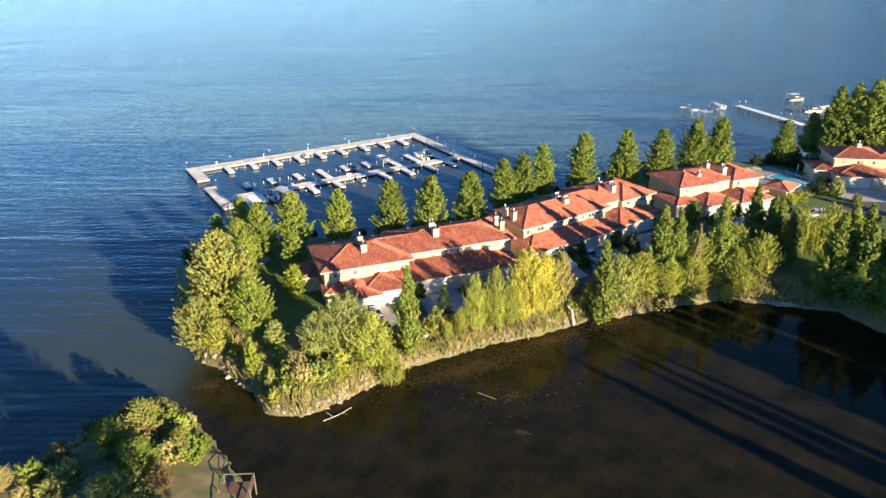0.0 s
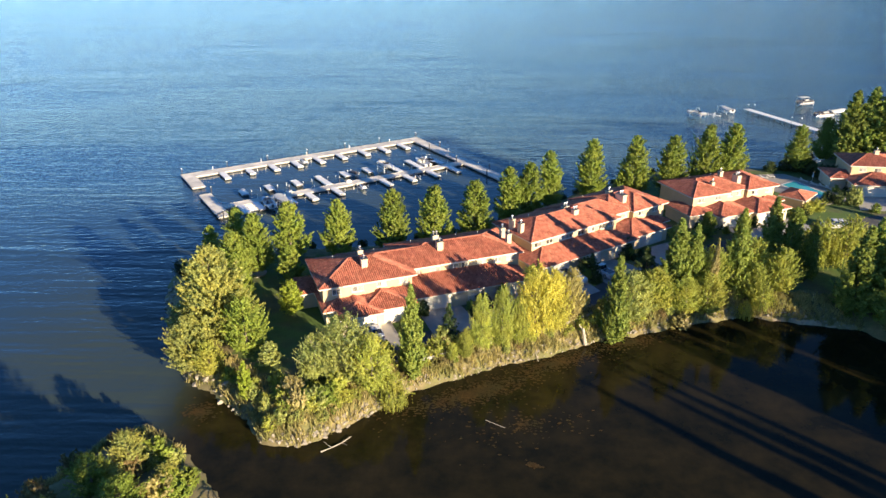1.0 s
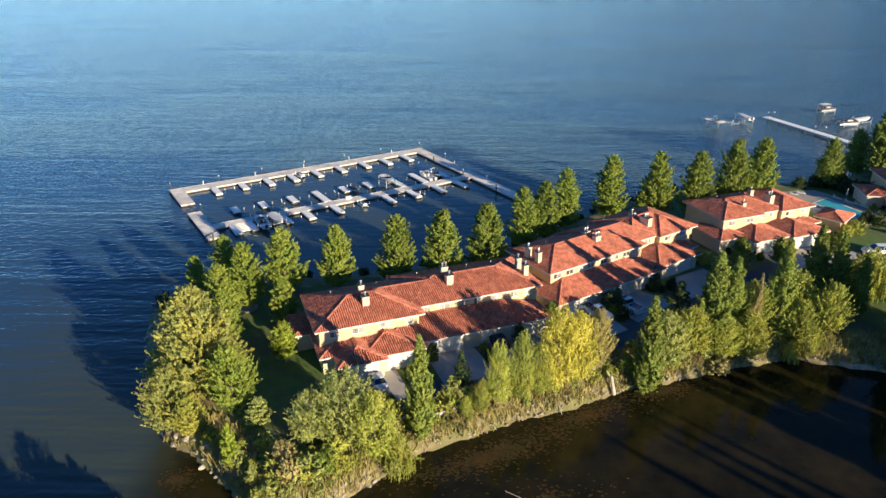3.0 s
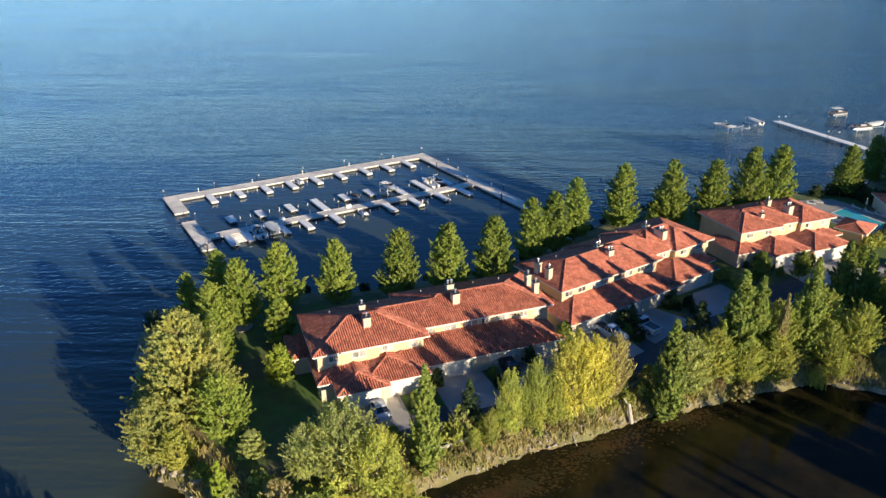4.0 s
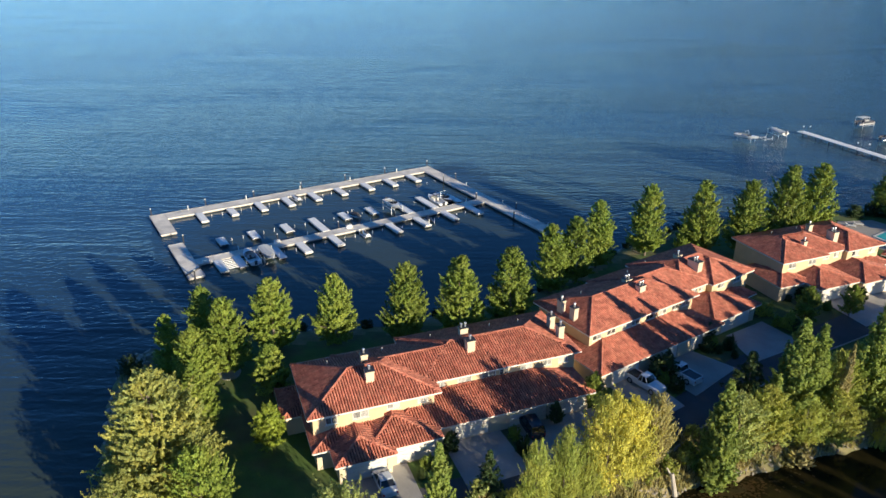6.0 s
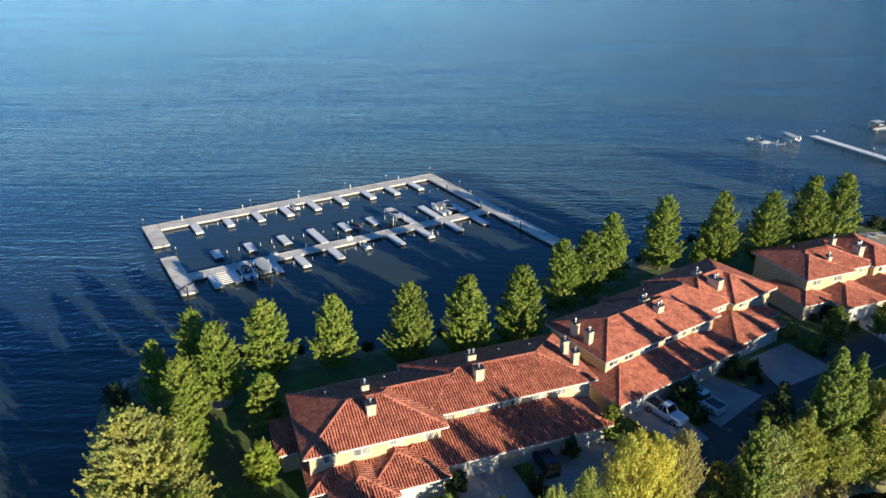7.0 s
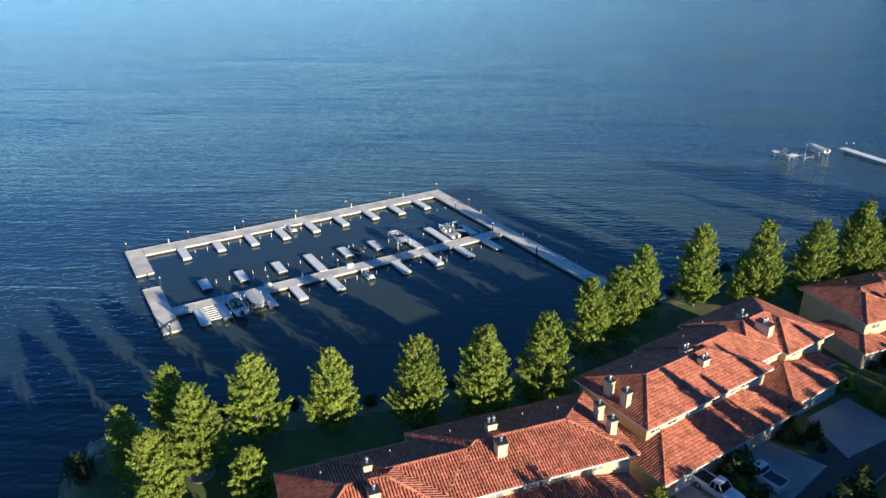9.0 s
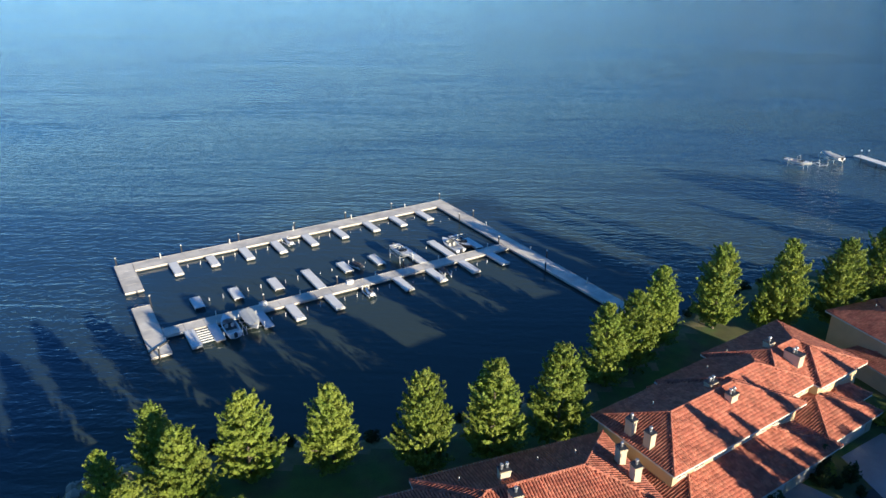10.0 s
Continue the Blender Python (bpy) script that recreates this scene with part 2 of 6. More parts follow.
def indexed_mesh(name, co, quads, material):
    """A mesh from points (n, 3) and quads (m, 4)."""
    me = bpy.data.meshes.new(name)
    me.vertices.add(len(co))
    me.vertices.foreach_set("co", np.ascontiguousarray(co, dtype=np.float32).ravel())
    q = np.ascontiguousarray(quads, dtype=np.int32)
    me.loops.add(q.size)
    me.loops.foreach_set("vertex_index", q.ravel())
    me.polygons.add(len(q))
    me.polygons.foreach_set("loop_start", np.arange(0, q.size, 4, dtype=np.int32))
    me.update(calc_edges=True)
    me.materials.append(material)
    return me


def box(bm, x0, x1, y0, y1, z0, z1, bevel=0.0):
    r = bmesh.ops.create_cube(bm, size=1.0)
    for v in r["verts"]:
        v.co = Vector((x0 + (v.co.x + 0.5) * (x1 - x0), y0 + (v.co.y + 0.5) * (y1 - y0), z0 + (v.co.z + 0.5) * (z1 - z0)))
    if bevel:
        es = list({e for v in r["verts"] for e in v.link_edges})
        bmesh.ops.bevel(bm, geom=es, offset=bevel, segments=1, affect="EDGES")
    return bm


def boxes(*dims, bevel=0.0):
    bm = bmesh.new()
    for d in dims:
        box(bm, *d, bevel=bevel)
    return bm


def tube(bm, a, b, r0, r1, seg=7):
    """A tapered tube from a to b."""
    a, b = Vector(a), Vector(b)
    d = b - a
    r = bmesh.ops.create_cone(bm, cap_ends=True, segments=seg, radius1=r0, radius2=max(r1, 0.004), depth=d.length)
    m = Matrix.Translation((a + b) / 2) @ d.to_track_quat("Z", "Y").to_matrix().to_4x4()
    bmesh.ops.transform(bm, matrix=m, verts=r["verts"])
    return bm


def tubes(*parts_, seg=7):
    bm = bmesh.new()
    for p in parts_:
        tube(bm, *p, seg=seg)
    return bm


def empty(name, m, label, category, group=""):
    ob = new(name)
    ob.matrix_basis = m
    return tagged(ob, label, category, group)


# ---- ground and water ----
SPIT = [(-25.4, 70.5), (-24.0, 68.1), (-19.1, 67.4), (-15.8, 69.9), (-12.6, 72.9), (-9.1, 76.9), (-6.9, 79.2), (-0.5, 82.3), (6.2, 86.0), (12.4, 88.4), (20.8, 93.0), (28.5, 95.6), (36.6, 98.5), (45.9, 101.4), (49.9, 99.6), (55.2, 98.8), (61.6, 97.0), (67.1, 88.6), (72.0, 70.0), (80.0, 45.0), (82.0, 10.0), (100.0, -60.0), (500.0, -100.0), (500.0, 400.0), (200.0, 260.0), (128.5, 213.3), (107.9, 199.3), (98.1, 189.1), (86.4, 177.1), (76.8, 175.9), (63.3, 176.1), (45.7, 171.2), (27.3, 158.5), (6.9, 137.3), (-0.6, 132.2), (-6.1, 129.5), (-17.6, 124.8), (-23.8, 123.4), (-33.2, 122.5), (-43.6, 120.4), (-51.4, 115.0), (-51.6, 108.9), (-46.8, 96.8), (-41.9, 87.3), (-37.5, 80.3), (-32.7, 77.5), (-28.3, 73.5)]
ISLET = [(-38.2, 69.0), (-42.7, 65.0), (-45.7, 58.3), (-52.0, 50.0), (-70.0, 30.0), (-80.0, -60.0), (4.0, -60.0), (-2.0, 30.0), (-14.0, 42.0), (-22.0, 52.8), (-26.4, 58.2), (-32.2, 65.0)]


def signed_distance(px, py, poly):
    """Distance to a polygon's edge, positive inside."""
    best = np.full(px.shape, 1e9)
    inside = np.zeros(px.shape, bool)
    for (ax, ay), (bx, by) in zip(poly, poly[1:] + poly[:1]):
        dx, dy = bx - ax, by - ay
        t = np.clip(((px - ax) * dx + (py - ay) * dy) / (dx * dx + dy * dy), 0, 1)
        best = np.minimum(best, np.hypot(px - ax - t * dx, py - ay - t * dy))
        cross = ((ay > py) != (by > py)) & (px < dx * (py - ay) / (dy if dy else 1e-9) + ax)
        inside ^= cross
    return np.where(inside, best, -best)


LAND_Z = 2.8


def wob(x, y, s, k=0.0):
    return np.sin(x * s + k) * np.cos(y * s * 1.3 + 2 * k) + 0.5 * np.sin(x * s * 2.3 + y * s * 1.9 + k)


def ground_z(x, y):
    x, y = np.asarray(x, float), np.asarray(y, float)
    d = np.maximum(signed_distance(x, y, SPIT), signed_distance(x, y, ISLET)) + 0.35 * wob(x, y, 0.9)
    up = np.clip((d + 0.6) / 5.0, 0, 1)
    z = np.where(d > -0.6, -0.35 + (LAND_Z + 0.35) * (1 - (1 - up) ** 2), -0.35 + 0.25 * (d + 0.6))
    far = np.clip((d - 4.5) / 6, 0, 1)
    return np.maximum(z, -3.0) + 0.05 * wob(x, y, 0.5, 1.0) * (1 - far)


def build_ground():
    xs = np.concatenate([np.array([-3000, -1200, -500, -220, -120]), np.arange(-90, 130, 1.0), np.array([132, 140, 160, 200, 300, 500, 1200, 3000])])
    ys = np.concatenate([np.array([-3000, -1200, -400, -120, -40, 0, 20]), np.arange(34, 215, 1.0), np.array([220, 240, 300, 500, 1200, 3000])])
    gx, gy = np.meshgrid(xs, ys)
    gz = ground_z(gx, gy)
    co = np.stack([gx.ravel(), gy.ravel(), gz.ravel()], 1)
    nx, ny = len(xs), len(ys)
    i = np.arange(nx * ny).reshape(ny, nx)
    q = np.stack([i[:-1, :-1].ravel(), i[:-1, 1:].ravel(), i[1:, 1:].ravel(), i[1:, :-1].ravel()], 1)
    me = indexed_mesh("ground", co, q, GROUND)
    me.polygons.foreach_set("use_smooth", np.ones(len(q), bool))
    me.materials.append(BANK)
    me.materials.append(SOIL)
    c = co[q].mean(1)
    edge = np.maximum(signed_distance(c[:, 0], c[:, 1], SPIT), signed_distance(c[:, 0], c[:, 1], ISLET))
    slot = np.where(edge + 1.2 * wob(c[:, 0], c[:, 1], 0.7, 2.0) < 5.5, 1, 0)
    bare = np.hypot((c[:, 0] - 52.5 - 0.6 * (c[:, 1] - 97)) / 6.5, (c[:, 1] - 97.5 + 0.25 * (c[:, 0] - 52)) / 2.3) + 0.15 * wob(c[:, 0], c[:, 1], 1.3) < 1
    bed = np.hypot((c[:, 0] - 71.5) / 4.0, (c[:, 1] - 120.5) / 4.0) < 1
    slot = np.where(signed_distance(c[:, 0], c[:, 1], ISLET) > 0, 1, slot)
    slot = np.where(bare | bed, 2, slot)
    me.polygons.foreach_set("material_index", slot.astype(np.int32))
    ob = new("ground", me)
    tagged(ob, "lawn, bare soil and stony banks of the lake shore", "ground", kind="structure")
    bm = bmesh.new()
    bmesh.ops.create_grid(bm, x_segments=2, y_segments=2, size=3500)
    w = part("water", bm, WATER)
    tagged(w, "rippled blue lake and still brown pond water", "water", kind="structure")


BANK = mat("dry_bank", (0.22, 0.18, 0.09), rough=0.95, vary=0.4, scale=0.8, fine=9, second=(0.15, 0.15, 0.055), second_scale=0.3, bump=0.6, bump_scale=5)
SOIL = mat("bare_soil", (0.42, 0.31, 0.21), rough=0.95, vary=0.35, scale=0.8, fine=6, second=(0.33, 0.25, 0.16), second_scale=0.5, bump=0.6, bump_scale=4)
GROUND = mat("soil_and_lawn", (0.085, 0.145, 0.03), rough=0.95, vary=0.35, scale=0.6, fine=9, second=(0.11, 0.11, 0.045), second_scale=0.16, bump=0.5, bump_scale=5)
build_ground()


def build_hills():
    """Unseen eastern hills added to darken the lake's reflection; gaps northward fade it out."""
    n, m = 4200, 3
    co, keep = [], []
    for j in range(m):
        for i in range(n):
            g = i / (n - 1)
            a = radians(-8 + 108 * g)
            f = j / (m - 1)
            w = 63 * g
            h = 380 * (0.5 + 0.5 * math.cos(math.pi * g ** 1.6)) * (1 + 0.22 * math.sin(w * 0.7) + 0.12 * math.sin(w * 1.9 + 1)) + 6
            r = 2300 + 700 * f
            co.append((r * math.cos(a), r * math.sin(a), -3 + h * math.sin(f * math.pi / 2) + (5 * math.sin(w * 2.3 + j * 1.7) if 0 < j else 0)))
    # columns thin out northward so the dark reflection has no hard edge
    for i in range(n - 1):
        az = -8 + 108 * i / (n - 1)
        if (i * 0.618034) % 1.0 < (98 - az) / 50:
            keep.append(i)
    q = [(j * n + i, j * n + i + 1, (j + 1) * n + i + 1, (j + 1) * n + i) for j in range(m - 1) for i in keep]
    ob = new("backdrop_hills", indexed_mesh("backdrop_hills", np.array(co), np.array(q), HILL))
    tagged(ob, "unseen dark hills beyond the lake, added to darken its reflection", "hills", kind="structure")


HILL = mat("wooded_hill", (0.035, 0.045, 0.028), rough=1.0, vary=0.4, scale=0.01, fine=0.06, second=(0.07, 0.06, 0.04), second_scale=0.004)
build_hills()


def rot2(o, ang, u, v):
    a = radians(ang)
    return (o[0] + u * math.cos(a) - v * math.sin(a), o[1] + u * math.sin(a) + v * math.cos(a))


def slab(name, poly, z0, z1, material, label, category, parent=None, kind=""):
    """A flat slab over a polygon given counter-clockwise."""
    bm = bmesh.new()
    vs = [bm.verts.new((x, y, z1)) for x, y in poly]
    f = bm.faces.new(vs)
    r = bmesh.ops.extrude_face_region(bm, geom=[f])
    for v in r["geom"]:
        if isinstance(v, bmesh.types.BMVert):
            v.co.z = z0
    bmesh.ops.recalc_face_normals(bm, faces=bm.faces)
    ob = part(name, bm, material, parent)
    return tagged(ob, label, category, kind=kind)

# ---- houses ----
SLOPE = 0.29


def hip_z(rect, eave, u, v, slope=SLOPE):
    u0, u1, v0, v1 = rect
    return eave + slope * np.minimum(np.minimum(u - u0, u1 - u), np.minimum(v - v0, v1 - v))


def tile_roof(rects, eave, keep_out, parent, slope=SLOPE):
    """Roof of overlapping hipped blocks: a bed, barrel tiles on every slope that shows, ridge and hip caps, white eaves."""
    def top(u, v):
        return np.max([hip_z(r, eave, u, v, slope) for r in rects], axis=0)

    def blocked(u, v):
        b = np.zeros(u.shape, bool)
        for u0, u1, v0, v1 in keep_out:
            b |= (u > u0) & (u < u1) & (v > v0) & (v < v1)
        return b

    bm = bmesh.new()
    for i, (u0, u1, v0, v1) in enumerate(rects):
        w = min(u1 - u0, v1 - v0) / 2
        zr = eave + slope * w - 0.03
        if u1 - u0 >= v1 - v0:
            ra, rb = (u0 + w, (v0 + v1) / 2, zr), (u1 - w, (v0 + v1) / 2, zr)
        else:
            ra, rb = ((u0 + u1) / 2, v0 + w, zr), ((u0 + u1) / 2, v1 - w, zr)
        c = [bm.verts.new(p) for p in ((u0, v0, eave - 0.03), (u1, v0, eave - 0.03), (u1, v1, eave - 0.03), (u0, v1, eave - 0.03))]
        lo = [bm.verts.new((p.co.x, p.co.y, eave - 0.1 - 0.004 * i)) for p in c]
        a, b = bm.verts.new(ra), bm.verts.new(rb)
        if u1 - u0 >= v1 - v0:
            fs = [(c[0], c[1], b, a), (c[1], c[2], b), (c[2], c[3], a, b), (c[3], c[0], a)]
        else:
            fs = [(c[0], c[1], a), (c[1], c[2], b, a), (c[2], c[3], b), (c[3], c[0], a, b)]
        for f in fs:
            bm.faces.new(f)
        for k in range(4):
            bm.faces.new((c[k], lo[k], lo[(k + 1) % 4], c[(k + 1) % 4]))
        bm.faces.new(lo[::-1])
    roof = part("roof", bm, ROOF_BED, parent, "low-pitched hipped roof of red clay barrel tiles")
    # tiles
    W, D = 0.31, 0.40
    wid = np.array([-0.11, -0.05, 0.05, 0.11])
    hgt = np.array([-0.02, 0.14, 0.14, -0.02])
    rng = np.random.default_rng(5)
    allco = []
    for (u0, u1, v0, v1) in rects:
        for side in range(4):
            length = (u1 - u0) if side < 2 else (v1 - v0)
            depth = min(u1 - u0, v1 - v0) / 2
            a, d = np.meshgrid(np.arange(W / 2, length, W), np.arange(-0.06, depth, D))
            a, d = a.ravel(), d.ravel()

            def place(al, de):
                if side == 0:
                    return u0 + al, v0 + de
                if side == 1:
                    return u0 + al, v1 - de
                if side == 2:
                    return u0 + de, v0 + al
                return u1 - de, v0 + al

            cu, cv = place(a, d + D / 2)
            mine = eave + slope * (d + D / 2)
            ok = (mine <= hip_z((u0, u1, v0, v1), eave, cu, cv, slope) + 0.03) & (mine >= top(cu, cv) - 0.02) & ~blocked(cu, cv)
            a, d = a[ok], d[ok]
            if not len(a):
                continue
            a = a + rng.normal(0, 0.008, len(a))
            lift = rng.normal(0.0, 0.008, len(a))
            al = a[:, None] + wid[None]
            co = np.zeros((len(a), 8, 3))
            for k, (dd, dz, hh) in enumerate(((0.0, 0.014, 1.0), (D + 0.05, 0.0, 0.94))):
                uu, vv = place(al, (d + dd)[:, None] + 0 * al)
                co[:, 4 * k:4 * k + 4, 0] = uu
                co[:, 4 * k:4 * k + 4, 1] = vv
                co[:, 4 * k:4 * k + 4, 2] = (eave + slope * (d + dd) + dz + lift)[:, None] + hgt[None] * hh
            allco.append(co)
    # caps along ridges and hips
    for (u0, u1, v0, v1) in rects:
        w = min(u1 - u0, v1 - v0) / 2
        zr = eave + slope * w
        if u1 - u0 >= v1 - v0:
            ra, rb = (u0 + w, (v0 + v1) / 2, zr), (u1 - w, (v0 + v1) / 2, zr)
            lines = [(ra, rb), ((u0, v0, eave), ra), ((u0, v1, eave), ra), ((u1, v0, eave), rb), ((u1, v1, eave), rb)]
        else:
            ra, rb = ((u0 + u1) / 2, v0 + w, zr), ((u0 + u1) / 2, v1 - w, zr)
            lines = [(ra, rb), ((u0, v0, eave), ra), ((u1, v0, eave), ra), ((u0, v1, eave), rb), ((u1, v1, eave), rb)]
        for p, q in lines:
            p, q = np.array(p), np.array(q)
            n = int(np.linalg.norm(q - p) / 0.36)
            if n < 1:
                continue
            t = (q - p) / np.linalg.norm(q - p)
            s = np.cross(t, (0, 0, 1.0))
            s /= np.linalg.norm(s)
            k = np.arange(n)[:, None]
            st = p + t * 0.36 * k
            mid = st + t * 0.18
            rest = [r for r in rects if r != (u0, u1, v0, v1)]
            over = np.max([hip_z(r, eave, mid[:, 0], mid[:, 1], slope) for r in rest], axis=0) if rest else np.full(len(mid), -9.0)
            ok = (mid[:, 2] >= over + 0.04) & ~blocked(mid[:, 0], mid[:, 1])
            st = st[ok]
            if not len(st):
                continue
            co = np.zeros((len(st), 8, 3))
            for j, (dd, dz) in enumerate(((0.0, 0.05), (0.40, 0.02))):
                for c in range(4):
                    co[:, 4 * j + c] = st + t * dd + s * (wid[c] * 1.15) + np.array((0, 0, dz + 0.04 + hgt[c] * 1.1))
            allco.append(co)
    co = np.concatenate(allco)
    n = len(co)
    base = np.arange(n)[:, None] * 8
    q = np.concatenate([base + np.array(f)[None] for f in ((0, 1, 5, 4), (1, 2, 6, 5), (2, 3, 7, 6), (3, 2, 1, 0))])
    tiles = new("roof_tiles", indexed_mesh("roof_tiles", co.reshape(-1, 3), q, ROOF))
    tiles.parent = roof
    tagged(tiles, kind="stuff")
    # white eaves, only where no other block covers them
    for i, (u0, u1, v0, v1) in enumerate(rects):
        g = 0.012 * i
        for p, q, out in (((u0, v0), (u1, v0), (0, -1)), ((u0, v1), (u1, v1), (0, 1)), ((u0, v0), (u0, v1), (-1, 0)), ((u1, v0), (u1, v1), (1, 0))):
            n = max(1, int(math.hypot(q[0] - p[0], q[1] - p[1]) / 0.5))
            run = []
            for k in range(n + 1):
                mu = p[0] + (q[0] - p[0]) * (k + 0.5) / n
                mv = p[1] + (q[1] - p[1]) * (k + 0.5) / n
                hid = k == n or any(r[0] + 0.05 < mu < r[1] - 0.05 and r[2] + 0.05 < mv < r[3] - 0.05 for j, r in enumerate(rects) if j != i) or bool(blocked(np.array([mu]), np.array([mv]))[0])
                if not hid:
                    run.append(k)
                elif run:
                    s, e = run[0] / n, (run[-1] + 1) / n
                    x0, x1 = sorted((p[0] + (q[0] - p[0]) * s, p[0] + (q[0] - p[0]) * e))
                    y0, y1 = sorted((p[1] + (q[1] - p[1]) * s, p[1] + (q[1] - p[1]) * e))
                    t = 0.07
                    if out[0]:
                        x0, x1 = (x0 - t, x0) if out[0] < 0 else (x1, x1 + t)
                    else:
                        y0, y1 = (y0 - t, y0) if out[1] < 0 else (y1, y1 + t)
                    part("gutter", boxes((x0, x1, y0, y1, eave - 0.16 - g, eave + 0.035 - g), bevel=0.015), WHITE, roof, "white painted eave gutter")
                    run = []
    return roof


def wall_block(u0, u1, v0, v1, z0, z1, openings, material, parent):
    """Four walls; the front (v0) has real openings (ua, ub, za, zb), 0.14 m deep."""
    us = sorted({u0, u1, *[o[0] for o in openings], *[o[1] for o in openings]})
    zs = sorted({z0, z1, *[o[2] for o in openings], *[o[3] for o in openings]})
    verts, faces = [], []

    def quad(*p):
        i = len(verts)
        verts.extend(p)
        faces.append((i, i + 1, i + 2, i + 3))

    for ua, ub in zip(us, us[1:]):
        for za, zb in zip(zs, zs[1:]):
            mu, mz = (ua + ub) / 2, (za + zb) / 2
            if any(o[0] < mu < o[1] and o[2] < mz < o[3] for o in openings):
                continue
            quad((ua, v0, za), (ub, v0, za), (ub, v0, zb), (ua, v0, zb))
    d = 0.14
    for a, b, c, e in openings:
        quad((a, v0, c), (a, v0 + d, c), (a, v0 + d, e), (a, v0, e))
        quad((b, v0, c), (b, v0, e), (b, v0 + d, e), (b, v0 + d, c))
        quad((a, v0, c), (b, v0, c), (b, v0 + d, c), (a, v0 + d, c))
        quad((a, v0, e), (a, v0 + d, e), (b, v0 + d, e), (b, v0, e))
    quad((u1, v0, z0), (u1, v1, z0), (u1, v1, z1), (u1, v0, z1))
    quad((u1, v1, z0), (u0, v1, z0), (u0, v1, z1), (u1, v1, z1))
    quad((u0, v1, z0), (u0, v0, z0), (u0, v0, z1), (u0, v1, z1))
    return mesh_part("wall", verts, faces, material, parent)


def window(ua, ub, za, zb, v, parent):
    """A white two-light window set in its opening."""
    w = mesh_part("window", [(ua, v + 0.13, za), (ub, v + 0.13, za), (ub, v + 0.13, zb), (ua, v + 0.13, zb)], [(0, 1, 2, 3)], DARK, parent)
    f = 0.07
    part("frame", boxes((ua, ua + f, v + 0.03, v + 0.12, za, zb), (ub - f, ub, v + 0.03, v + 0.12, za, zb), (ua + f, ub - f, v + 0.03, v + 0.12, zb - f, zb), (ua + f, ub - f, v + 0.03, v + 0.12, za, za + f), ((ua + ub) / 2 - f / 2, (ua + ub) / 2 + f / 2, v + 0.035, v + 0.115, za + f, zb - f)), WHITE, w)
    for a, b in ((ua + f, (ua + ub) / 2 - f / 2), ((ua + ub) / 2 + f / 2, ub - f)):
        part("pane", boxes((a, b, v + 0.07, v + 0.085, za + f, zb - f)), GLASS, w)
    part("sill", boxes((ua - 0.08, ub + 0.08, v - 0.07, v + 0.02, za - 0.08, za - 0.004)), WHITE, w)


def garage_door(ua, ub, za, zb, v, parent):
    """A sectional garage door: four panels in a jamb."""
    g = part("garage_door", boxes((ua, ub, v + 0.11, v + 0.135, za, zb)), DARK, parent, "white sectional garage door")
    h = (zb - za) / 4
    for k in range(4):
        bm = bmesh.new()
        box(bm, ua + 0.03, ub - 0.03, v + 0.07, v + 0.108, za + k * h + 0.012, za + (k + 1) * h - 0.012, bevel=0.008)
        n = max(2, round((ub - ua) / 0.7))
        for j in range(n):
            a = ua + 0.1 + (ub - ua - 0.2) * j / n
            b = ua + 0.1 + (ub - ua - 0.2) * (j + 1) / n
            box(bm, a + 0.05, b - 0.05, v + 0.055, v + 0.072, za + k * h + 0.1, za + (k + 1) * h - 0.1)
        part("panel", bm, WHITE, g)


def chimney(u, v, z0, z1, w, d, pots, parent):
    c = part("chimney", boxes((u - w / 2, u + w / 2, v - d / 2, v + d / 2, z0, z1), (u - w / 2 - 0.06, u + w / 2 + 0.06, v - d / 2 - 0.06, v + d / 2 + 0.06, z1 - 0.22, z1 - 0.1)), STUCCO_PALE, parent, "pale stucco chimney")
    part("cap", boxes((u - w / 2 - 0.08, u + w / 2 + 0.08, v - d / 2 - 0.08, v + d / 2 + 0.08, z1, z1 + 0.07), bevel=0.01), DARK, c, "dark metal chimney cap")
    for k in range(pots):
        pu = u + (k - (pots - 1) / 2) * 0.55
        part("flue", tubes(((pu, v, z1 + 0.07), (pu, v, z1 + 0.5), 0.13, 0.13), ((pu, v, z1 + 0.5), (pu, v, z1 + 0.62), 0.2, 0.16), seg=10), STEEL, c, "galvanised metal flue pipe")


